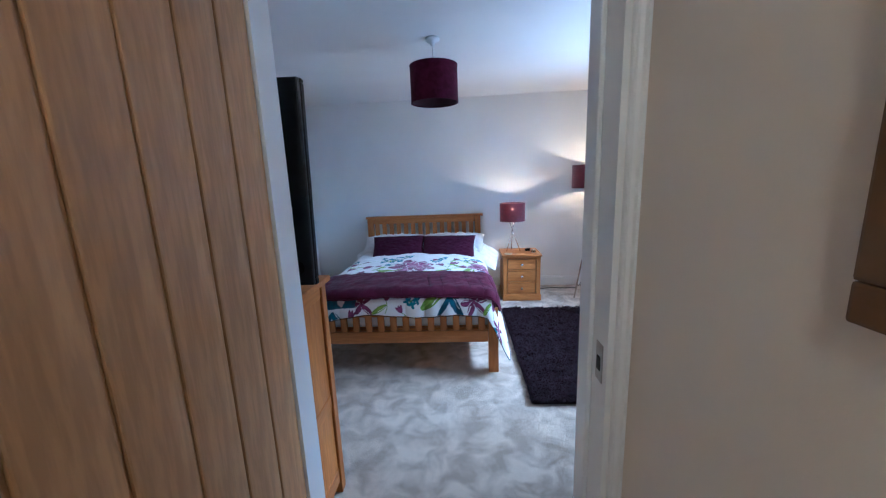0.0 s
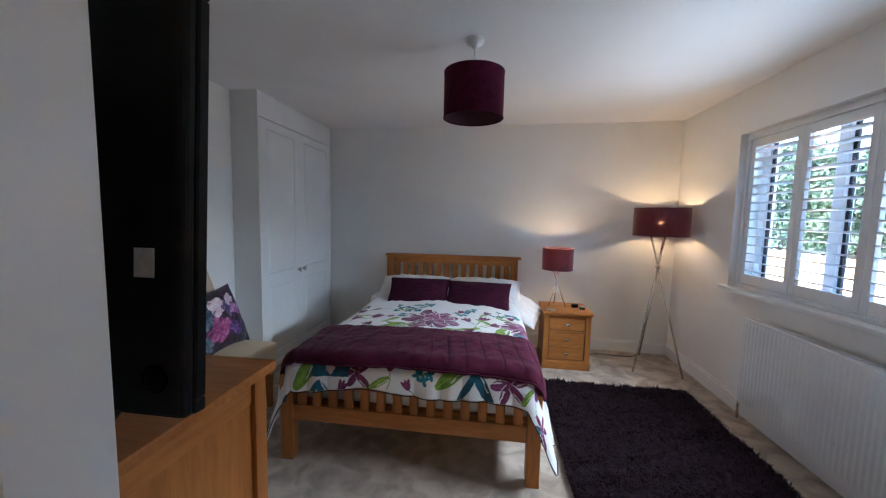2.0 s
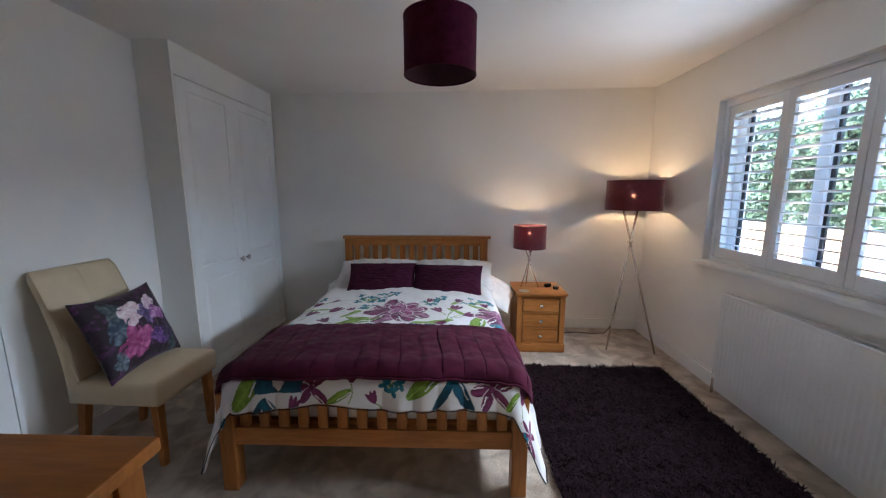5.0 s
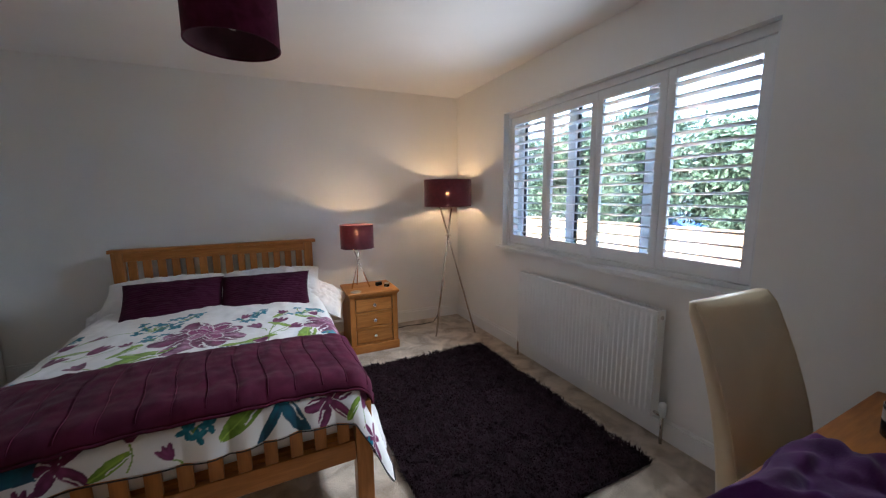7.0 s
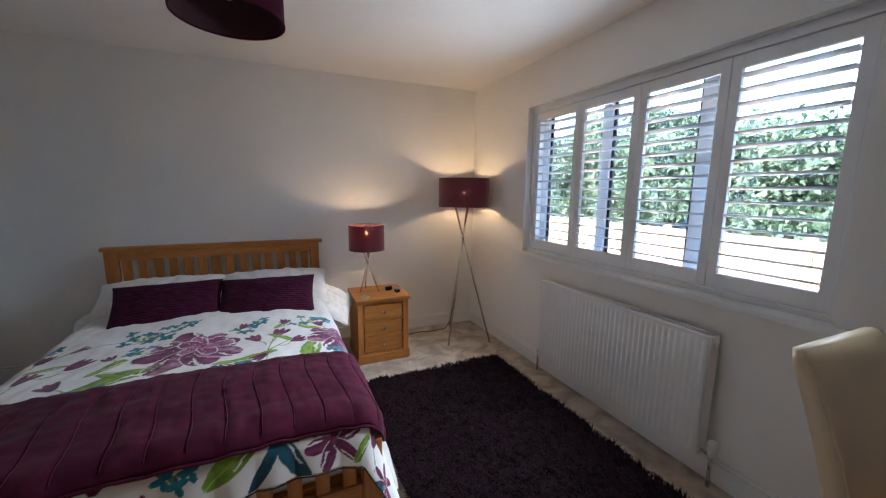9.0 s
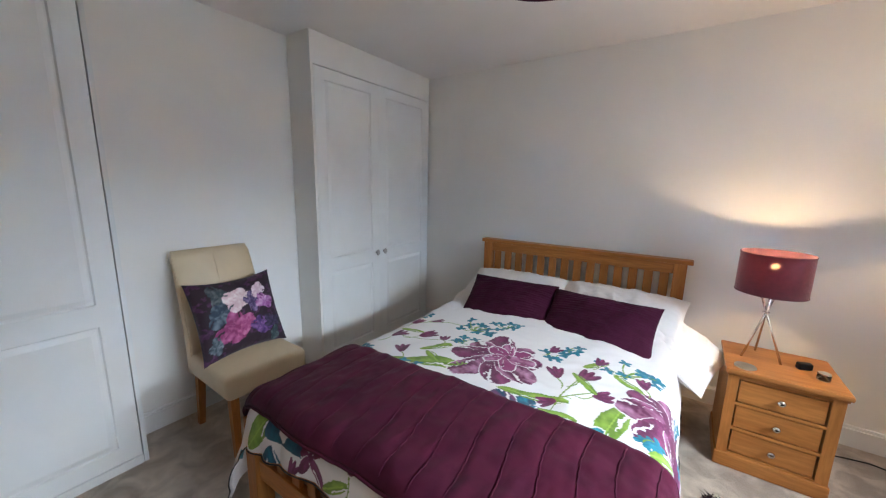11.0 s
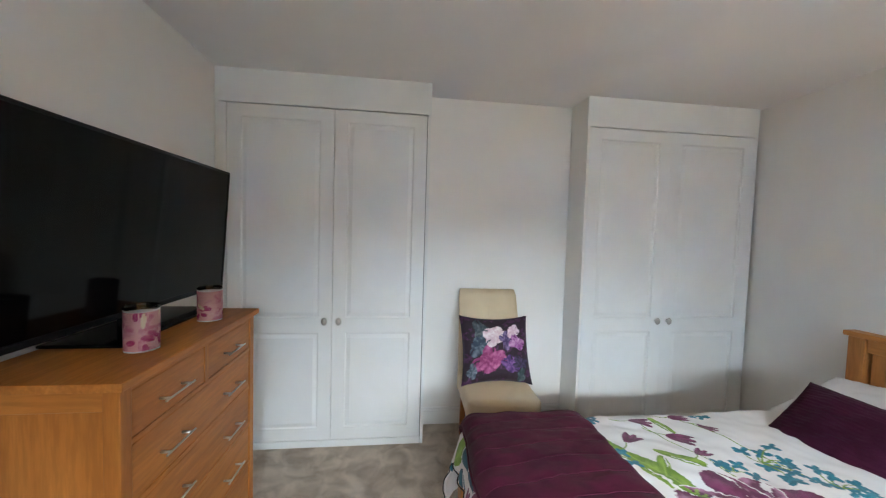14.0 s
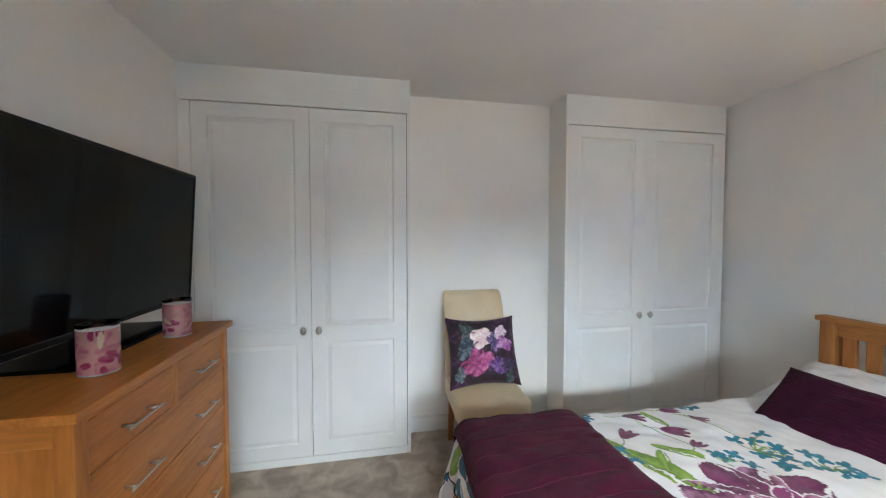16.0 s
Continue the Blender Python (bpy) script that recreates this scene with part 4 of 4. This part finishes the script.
# small things on the bedside cabinet
ck = thing("alarm_clock", "small black bedside clock on the oak cabinet", "clock", (0.945, 4.36, 0.546), 20)
part("case", box(-0.03, 0.03, -0.016, 0.016, 0, 0.034, 0.008, 3), BLACK, ck)
part("face", box(-0.024, 0.024, -0.0175, -0.0155, 0.006, 0.028), SCREEN, ck)
jr = thing("glass_jar", "small clear glass jar on the oak cabinet", "jar", (0.995, 4.27, 0.546))
part("body", lathe([(0.022, 0), (0.025, 0.004), (0.025, 0.03), (0.023, 0.03), (0.022, 0.006)], 24), CLEAR, jr, smooth=True)
part("lid", lathe([(0.024, 0.03), (0.024, 0.036), (0.01, 0.038)], 24), CHROME, jr, "silver lid")
co = thing("coaster", "round dark coaster lying on the oak cabinet", "coaster", (0.70, 4.215, 0.546))
part("disc", lathe([(0.045, 0), (0.046, 0.002), (0.045, 0.006)], 28), PEWTER, co)


# ---- rug ----
def rug():
    x0, x1, y0, y1 = 0.575, 1.725, 2.185, 3.835
    root = thing("rug", "dark aubergine shaggy rug on the carpet", "rug")
    part("backing", box(x0 + 0.01, x1 - 0.01, y0 + 0.01, y1 - 0.01, 0.0, 0.012, 0.004, 1), RUGM, root)
    g = np.random.RandomState(7)
    n = 52000
    bx, by = g.uniform(x0, x1, n), g.uniform(y0, y1, n)
    cl = waves(bx, by, 40, 4.0)
    an = g.uniform(0, 6.28, n) * 0.55 + 2.2 * waves(bx, by, 41, 1.6)
    ln = g.uniform(0.018, 0.042, n)
    ht = g.uniform(0.020, 0.040, n) + 0.011 * cl
    wd = g.uniform(0.0018, 0.0036, n)
    dx, dy = np.cos(an), np.sin(an)
    base = np.stack([bx, by, np.full(n, 0.010)], -1)
    side = np.stack([-dy * wd, dx * wd, np.zeros(n)], -1)
    mid = base + np.stack([dx * ln * 0.35, dy * ln * 0.35, ht * 0.75], -1)
    tip = base + np.stack([dx * ln, dy * ln, ht * g.uniform(0.7, 1.05, n)], -1)
    V = np.stack([base - side, base + side, mid + side, mid - side, tip], 1).reshape(-1, 3)
    i = np.arange(n)[:, None] * 5
    F = np.concatenate([(i + [0, 1, 2]), (i + [0, 2, 3]), (i + [3, 2, 4])])
    me = bpy.data.meshes.new("pile")
    me.from_pydata(V, [], F.tolist())
    ob = part("shaggy_pile", mesh_of("shaggy_pile", me, RUGM), RUGM, root, "long shaggy pile")
    ob["kind"] = "stuff"


rug()


# ---- chest of drawers and what stands on it ----
def bar_handle(parent, x, z, L=0.15):
    part("handle", join(tube([(x - L / 2, 0.030, z), (x + L / 2, 0.030, z)], 0.0034, 10), tube([(x - L * 0.36, 0, z), (x - L * 0.36, 0.030, z)], 0.0045, 8), tube([(x + L * 0.36, 0, z), (x + L * 0.36, 0.030, z)], 0.0045, 8)), STEEL, parent, "brushed steel bar handle", True)


def chest():
    X0, X1, Y0, Y1, Z = -1.293, -0.405, YS + 0.015, 1.604, 1.031
    root = thing("chest_of_drawers", "oak chest of drawers with steel bar handles", "chest of drawers", (0, Y1 - 0.018, 0))
    d0, d1 = Y0 - (Y1 - 0.018), 0.0
    a, b = X0 + 0.018, X1 - 0.018
    part("top", box(X0, X1, d0, 0.018, Z - 0.024, Z, 0.004), OC["x"], root)
    for x in (a, b - 0.042):
        for y in (d0 + 0.004, d1 - 0.042):
            part("leg", box(x, x + 0.042, y, y + 0.042, 0, Z - 0.024, 0.003), OC["z"], root)
    for x in (a + 0.012, b - 0.027):
        part("side_panel", box(x, x + 0.015, d0 + 0.046, d1 - 0.042, 0.1, Z - 0.065), OC["z"], root)
        part("side_rail", box(x - 0.006, x + 0.019, d0 + 0.046, d1 - 0.042, Z - 0.085, Z - 0.024, 0.002, 1), OC["y"], root)
        part("side_rail", box(x - 0.006, x + 0.019, d0 + 0.046, d1 - 0.042, 0.44, 0.50, 0.002, 1), OC["y"], root)
        part("side_rail", box(x - 0.006, x + 0.019, d0 + 0.046, d1 - 0.042, 0.06, 0.13, 0.002, 1), OC["y"], root)
    part("back_panel", box(a + 0.042, b - 0.042, d0 + 0.01, d0 + 0.02, 0.08, Z - 0.024), OC["z"], root)
    part("inside", box(a + 0.042, b - 0.042, d0 + 0.03, d1 - 0.035, 0.1, Z - 0.03), OC["x"], root)
    l, r = a + 0.042, b - 0.042
    mid = (l + r) / 2
    rows = [(0.852, 0.985), (0.668, 0.834), (0.482, 0.650), (0.296, 0.464), (0.100, 0.278)]
    for z0, z1 in rows:
        part("rail", box(l, r, d1 - 0.035, d1 - 0.004, z1 + 0.002, z1 + 0.018), OC["x"], root)
    part("rail", box(l, r, d1 - 0.035, d1 - 0.004, 0.06, 0.098), OC["x"], root)
    part("divider", box(mid - 0.012, mid + 0.012, d1 - 0.035, d1 - 0.004, rows[0][0] - 0.002, rows[0][1] + 0.002), OC["z"], root)
    for i, (z0, z1) in enumerate(rows):
        spans = [(l, mid - 0.012), (mid + 0.012, r)] if i == 0 else [(l, r)]
        for s, e in spans:
            dr = part("drawer", box(s + 0.003, e - 0.003, d1 - 0.03, d1 - 0.006, z0 + 0.001, z1 - 0.001, 0.002, 1), OC["x"], root)
            zc = (z0 + z1) / 2 - 0.005
            for x in ([(s + e) / 2 + 0.02] if i == 0 else [l + (r - l) * 0.27, l + (r - l) * 0.78]):
                bar_handle(dr, x, zc)


chest()


def television():
    root = thing("television", "large black flat television on the chest, switched off", "television", (0, 0, 0))
    x0, x1, z0, z1, y = -1.62, -0.32, 1.085, 1.736, 1.285
    lean = pose(0, y, z0) @ pose(0, 0, 0, -3.6) @ pose(0, -y, -z0)
    part("bezel", join(box(x0, x1, y - 0.022, y, z0, z0 + 0.022, 0.003, 1), box(x0, x1, y - 0.022, y, z1 - 0.012, z1, 0.003, 1), box(x0, x0 + 0.012, y - 0.022, y, z0 + 0.022, z1 - 0.012, 0.003, 1), box(x1 - 0.012, x1, y - 0.022, y, z0 + 0.022, z1 - 0.012, 0.003, 1)), BLACK, root, m=lean)
    part("screen", box(x0 + 0.012, x1 - 0.012, y - 0.018, y - 0.004, z0 + 0.022, z1 - 0.012), SCREEN, root, "dark glossy screen", m=lean)
    part("back_panel", box(x0 + 0.002, x1 - 0.002, y - 0.042, y - 0.0225, z0 + 0.002, z1 - 0.002, 0.006, 2), BLACK, root, m=lean)
    part("back_cover", box(x0 + 0.22, x1 - 0.22, y - 0.078, y - 0.0425, z0 + 0.01, z1 - 0.16, 0.018, 3), BLACK, root, m=lean)
    part("label", box(-0.405, -0.372, y - 0.0445, y - 0.0422, 1.298, 1.342), PAPER, root, "white paper label", m=lean)
    part("socket_cover", moved(lathe([(0.022, 0), (0.018, 0.006), (0.006, 0.009)], 18), pose(-0.37, y - 0.0422, 1.145, 90)), SCREEN, root, "", True, lean)
    part("neck", box(-1.04, -0.92, y - 0.06, y - 0.02, 1.036, z0 + 0.02, 0.008), BLACK, root)
    part("stand", box(-1.28, -0.68, y - 0.12, y + 0.125, 1.031, 1.043, 0.006), SCREEN, root, "glossy black glass foot")
    part("cable", tube([(-0.42, y - 0.05, 1.10), (-0.43, y - 0.09, 1.06), (-0.46, y - 0.12, 1.04), (-0.55, y - 0.13, 1.036)], 0.004, 8), CABLE, root)


television()


def candle_print(U, V):
    p = Print(U, V, (0.76, 0.40, 0.40), 50)
    p.lay(p.n1 > 0.25, (0.62, 0.20, 0.28), (0.75, 0.40, 0.42), p.n2 * 0.5 + 0.4)
    g = random.Random(4)
    for i in range(26):
        p.petal(g.uniform(0, 0.37), g.uniform(0.0, 0.16), g.uniform(0, 6.28), g.uniform(0.025, 0.045), 0.014, (0.42, 0.04, 0.15), (0.62, 0.16, 0.28))
    for i in range(8):
        p.petal(g.uniform(0, 0.37), g.uniform(0.02, 0.15), g.uniform(0, 6.28), 0.04, 0.01, (0.80, 0.62, 0.42), (0.85, 0.75, 0.6))
    return p.C


def candle_holder(loc, rz, r=0.046, h=0.143):
    root = thing("candle_holder", "glass candle holder lined with pink petals", "candle holder", loc, rz, "candle holders on the chest")
    a = np.linspace(0, 2 * math.pi, 97)
    z = np.linspace(0.006, h - 0.018, 40)
    A, Z = np.meshgrid(a, z, indexing="ij")
    P = np.stack([(r - 0.003) * np.cos(A), (r - 0.003) * np.sin(A), Z], -1)
    part("petal_lining", grid_mesh("petal_lining", P, candle_print(A * r, Z)), CANDLEM, root, "pink pressed petals")
    part("glass", lathe([(r, 0), (r + 0.001, 0.004), (r + 0.001, h), (r - 0.0022, h), (r - 0.0022, h - 0.012)], 48, False), CLEAR, root, "clear glass wall", True)
    part("wax", lathe([(r - 0.004, 0.001), (r - 0.004, h * 0.88), (r * 0.3, h * 0.86)], 32), LINEN, root)


candle_holder((-0.675, 1.475, 1.031), 20)
candle_holder((-1.06, 1.49, 1.031), 140)


# ---- upholstered chairs ----
def dining_chair(loc, rz, label, seam=True):
    """A high-backed leather chair that faces +x; its origin lies under the middle of the seat."""
    root = thing("dining_chair", label, "chair", loc, rz, "cream leather chairs")
    w = 0.44
    part("seat", box(-0.20, 0.25, -w / 2, w / 2, 0.345, 0.475, 0.035, 4), LEATHER, root, "", True)
    # back: a curved upholstered slab
    n = 16
    rows = []
    for i in range(n + 1):
        t = i / n
        z = 0.36 + t * 0.67
        x = -0.20 - 0.16 * t ** 1.35 + 0.02 * math.sin(t * math.pi)
        th = 0.075 - 0.03 * t
        wi = w / 2 - 0.012 * t
        if i == n:
            z, wi, th = z - 0.004, wi - 0.008, th - 0.016
        c = 0.012
        rows.append([(x + th / 2, -wi + c, z), (x + th / 2, 0, z), (x + th / 2, wi - c, z), (x + th / 2 - c, wi, z), (x - th / 2 + c, wi, z), (x - th / 2, wi - c, z), (x - th / 2, -wi + c, z), (x - th / 2 + c, -wi, z), (x + th / 2 - c, -wi, z)])
    bm = bmesh.new()
    R = [[bm.verts.new(p) for p in row] for row in rows]
    for A, B in zip(R, R[1:]):
        for k in range(9):
            bm.faces.new((A[k], A[(k + 1) % 9], B[(k + 1) % 9], B[k]))
    bm.faces.new(R[0][::-1])
    bm.faces.new(R[-1])
    part("backrest", bm, LEATHER, root, "", True)
    for s in (1, -1):
        part("piping", tube([(rw[2][0] - 0.004, s * (rw[3][1] - 0.003), rw[0][2]) for rw in rows], 0.003, 6), LEATHER, root)
    if seam:
        part("seam", tube([(rw[1][0] + 0.0005, 0, rw[0][2]) for rw in rows[4:]], 0.002, 6), LEATHER, root)
    for x, y in ((0.20, w / 2 - 0.045), (0.20, -w / 2 + 0.045), (-0.19, w / 2 - 0.045), (-0.19, -w / 2 + 0.045)):
        bm = bmesh.new()
        q = bmesh.ops.create_cone(bm, cap_ends=True, segments=4, radius1=0.021, radius2=0.029, depth=0.35, matrix=pose(x, y, 0.175, 0, 0, 45))
        if x < 0:
            for v in bm.verts:
                if v.co.z < 0.1:
                    v.co.x -= 0.06
        part("leg", bm, OB["z"], root, "square tapered oak leg")
    return root


dining_chair((-1.64, 2.925, 0), -2, "cream leather high-backed chair in the wall recess")
dining_chair((1.415, 1.43, 0), -92, "cream leather high-backed chair pushed under the desk", False)


def bouquet(U, V):
    p = Print(U, V, (0.018, 0.006, 0.016), 60)
    p.lay(p.n1 > 0.35, (0.05, 0.01, 0.05), (0.09, 0.03, 0.09), p.n2)
    k = 0.19
    def bloom(x, y, r, c1, c2, n=6):
        for ring, q in ((1.0, n), (0.65, n - 2), (0.35, 5)):
            for i in range(q):
                p.petal(x, y, 6.28 * i / q + ring * 2 + x * 9, r * ring * (0.85 + 0.3 * math.sin(i * 2.4 + y * 50)), r * 0.62 * ring + 0.004, c1, c2)
    bloom(-0.10, 0.11, 0.075, (0.03, 0.05, 0.06), (0.14, 0.16, 0.17))
    bloom(-0.12, 0.02, 0.075, (0.02, 0.04, 0.07), (0.14, 0.19, 0.23))
    bloom(-0.07, -0.075, 0.10, (0.22, 0.02, 0.12), (0.50, 0.13, 0.30))
    bloom(0.0, -0.06, 0.06, (0.32, 0.05, 0.18), (0.55, 0.18, 0.34))
    bloom(-0.01, 0.085, 0.09, (0.62, 0.45, 0.48), (0.80, 0.72, 0.72))
    bloom(0.06, 0.05, 0.055, (0.05, 0.03, 0.12), (0.30, 0.22, 0.42))
    bloom(0.11, 0.115, 0.05, (0.60, 0.45, 0.52), (0.82, 0.74, 0.78))
    bloom(0.135, 0.035, 0.055, (0.28, 0.07, 0.28), (0.62, 0.38, 0.60))
    bloom(0.08, -0.10, 0.06, (0.06, 0.02, 0.14), (0.26, 0.12, 0.36))
    bloom(0.15, -0.09, 0.05, (0.02, 0.015, 0.04), (0.08, 0.05, 0.14))
    bloom(-0.17, -0.14, 0.045, (0.04, 0.07, 0.09), (0.20, 0.24, 0.28))
    bloom(0.15, -0.165, 0.04, (0.02, 0.05, 0.05), (0.10, 0.15, 0.15))
    return p.C


pillow("scatter_cushion", "dark cushion printed with pink and white blooms on the chair", "cushion", pose(-1.715, 2.935, 0.668, 0, -22, 0) @ pose(0, 0, 0, 90, 0, 92), 0.475, 0.45, 0.14, PRINTV, n=110, seed=44, color=bouquet, crease=0.004, pinch=0.16)


# ---- desk with candle and fleece ----
def desk():
    root = thing("desk", "oak dressing desk against the wall with a chair under it", "desk", (0, 0, 0))
    x0, x1, y0, y1, z = 0.80, 1.735, YS + 0.012, 1.515, 0.75
    part("top", box(x0, x1, y0, y1, z - 0.026, z, 0.005), OC["x"], root)
    for x in (x0 + 0.015, x1 - 0.065):
        for y in (y0 + 0.01, y1 - 0.065):
            part("leg", box(x, x + 0.05, y, y + 0.05, 0, z - 0.026, 0.003), OC["z"], root)
    part("apron", box(x0 + 0.065, x1 - 0.065, y1 - 0.035, y1 - 0.018, z - 0.10, z - 0.026), OC["x"], root)
    part("apron", box(x0 + 0.065, x1 - 0.065, y0 + 0.02, y0 + 0.035, z - 0.10, z - 0.026), OC["x"], root)


desk()
cj = thing("jar_candle", "dark candle in a glass jar on the desk", "candle", (1.44, 1.40, 0.75))
part("jar", lathe([(0.033, 0), (0.038, 0.006), (0.039, 0.046), (0.01, 0.046)], 32), WAX, cj, "dark plum lower wax", True)
part("wax", lathe([(0.0388, 0.0465), (0.039, 0.070), (0.036, 0.073), (0.01, 0.072)], 32), LINEN, cj, "pale upper wax")
part("rim", lathe([(0.0392, 0.070), (0.0395, 0.086), (0.0375, 0.086), (0.0372, 0.074)], 32, False), CLEAR, cj, "", True)


def fleece():
    u = np.linspace(-0.20, 0.20, 90)
    v = np.linspace(-0.15, 0.15, 80)
    U, V = np.meshgrid(u, v, indexing="ij")
    e = np.clip(np.minimum(0.20 - np.abs(U), 0.15 - np.abs(V)) / 0.05, 0, 1)
    Z = 0.756 + 0.056 * np.sqrt(e) + e * (0.020 * waves(U, V, 70, 3.0) + 0.016 * np.abs(waves(U, V, 74, 4.0, 5)) + 0.005 * waves(U, V, 71, 9, 6))
    P = np.stack([1.02 + U + 0.02 * waves(V, U, 72, 2), 1.345 + V + 0.015 * waves(U, V, 73, 2), Z], -1)
    root = thing("folded_fleece", "crumpled violet fleece blanket lying on the desk", "blanket")
    ob = part("cloth", grid_mesh("cloth", P), VIOLET, root)
    so = ob.modifiers.new("thickness", "SOLIDIFY")
    so.thickness, so.offset = 0.01, -1
    rim = [P[i, 0] for i in range(0, 90, 3)] + [P[-1, j] for j in range(0, 80, 3)] + [P[i, -1] for i in range(89, -1, -3)] + [P[0, j] for j in range(79, -1, -3)]
    part("hem", tube([tuple(q) for q in rim], 0.006, 8), VIOLET, root, "rolled violet hem", True)


fleece()


# ---- outside the window ----
# surface assumed: made pale to bounce sky light in through the window
struct("ground", box(-600, 600, -600, 600, -0.5, -0.25), GRASS, "assumed pale gravel ground outside the house", "ground")


def fence():
    x = 6.2
    root = thing("garden_fence", "low pale timber fence with horizontal boards", "fence", (x, 0, -0.25))
    bd = mesh_of("board", box(-0.012, 0.012, 0, 1.78, 0, 0.145, 0.003, 1), FENCEM)
    po = mesh_of("post", box(-0.05, 0.05, -0.05, 0.05, 0, 1.12, 0.006, 1), FENCEM)
    for i in range(11):
        y = -2 + i * 1.85
        part("post", po, FENCEM, root, m=pose(0, y, 0))
        for k in range(7):
            part("board", bd, FENCEM, root, m=pose(0.006 * (k % 2), y + 0.035, 0.03 + k * 0.15))


fence()


def tree(loc, h, spread, seed, label):
    g = np.random.RandomState(seed)
    root = thing("tree", label, "tree", loc)
    bms = [tube([(0, 0, 0), (0.05, 0.03, h * 0.3), (-0.05, 0.08, h * 0.6), (0.02, 0, h * 0.9)], 0.16, 9)]
    cent = []
    for i in range(16):
        a, z = g.uniform(0, 6.28), h * g.uniform(0.18, 0.92)
        rr = spread * (1.05 - 0.5 * abs(z / h - 0.45)) * g.uniform(0.45, 0.95)
        e = (rr * math.cos(a), rr * math.sin(a), z + 0.4)
        bms.append(tube([(0, 0, z - 0.4), (e[0] * 0.5, e[1] * 0.5, z), e], 0.035, 6))
        cent.append(e)
        cent.append((e[0] * 0.5, e[1] * 0.5, z + 0.3))
    part("trunk", join(*bms), BARK, root)
    cent = np.array(cent)
    n = 30000
    c = cent[g.randint(0, len(cent), n)] + g.normal(0, 0.42 * spread / 2.2, (n, 3)) * (1, 1, 0.7)
    c[:, 2] = np.maximum(c[:, 2], 0.15)
    d1 = g.normal(0, 1, (n, 3))
    d1 /= np.linalg.norm(d1, axis=1)[:, None]
    d2 = np.cross(d1, g.normal(0, 1, (n, 3)))
    d2 /= np.linalg.norm(d2, axis=1)[:, None]
    s = g.uniform(0.05, 0.115, n)[:, None]
    V = np.stack([c - d1 * s, c + d2 * s * 0.5, c + d1 * s, c - d2 * s * 0.5], 1).reshape(-1, 3)
    F = (np.arange(n)[:, None] * 4 + [0, 1, 2, 3]).tolist()
    me = bpy.data.meshes.new("crown")
    me.from_pydata(V, [], F)
    part("crown", mesh_of("crown", me, LEAF), LEAF, root)


for i, (x, y, h, sp) in enumerate([(11.5, 3.4, 2.7, 1.7), (12.0, 6.2, 3.0, 1.9), (11.8, 9.0, 2.8, 1.9), (12.4, 11.6, 3.6, 2.1), (12.0, 14.4, 3.6, 2.1), (12.6, 17.4, 4.8, 2.4), (13.0, 20.8, 4.6, 2.5), (13.5, 24.5, 5.0, 2.6), (18.5, 8.5, 3.8, 2.2), (20.0, 15.0, 6.0, 2.3), (21.0, 22.0, 7.5, 3.2)]):
    tree((x, y, -0.25), h, sp, 100 + i, "leafy green garden tree beyond the fence")


def car(loc, rz, mat, label):
    root = thing("parked_car", label, "car", loc, rz, "cars beyond the fence")
    prof = [(-2.1, 0.3), (-2.15, 0.75), (-1.6, 0.95), (-1.0, 1.42), (0.6, 1.45), (1.25, 0.98), (2.0, 0.85), (2.12, 0.5), (2.05, 0.28)]
    bm = bmesh.new()
    A = [bm.verts.new((x, -0.85, z)) for x, z in prof]
    B = [bm.verts.new((x, 0.85, z)) for x, z in prof]
    for k in range(len(prof)):
        q = (k + 1) % len(prof)
        bm.faces.new((A[k], A[q], B[q], B[k]))
    bm.faces.new(A[::-1])
    bm.faces.new(B)
    bmesh.ops.bevel(bm, geom=list(bm.edges), offset=0.06, segments=2, affect="EDGES")
    part("body", bm, mat, root)
    for s in (-1, 1):
        part("side_window", prism([(-1.25, 0.98), (-0.9, 1.34), (0.5, 1.36), (0.95, 1.0)], -0.005, 0.005), SCREEN, root, m=pose(0, s * 0.853, 0, 90))
        for x in (-1.3, 1.3):
            wh = part("wheel", moved(lathe([(0.2, -0.1), (0.32, -0.09), (0.32, 0.09), (0.2, 0.1)], 20), pose(x, s * 0.8, 0.32, 90)), TYRE, root)
            part("rim", moved(lathe([(0.19, -0.105), (0.19, 0.105)], 16), pose(x, s * 0.8, 0.32, 90)), CARSILVER, wh)


car((16.6, 12.2, -0.95), 95, CARBLUE, "blue parked car seen above the fence")
car((16.4, 8.0, -0.95), 88, CARSILVER, "pale silver parked car seen above the fence")
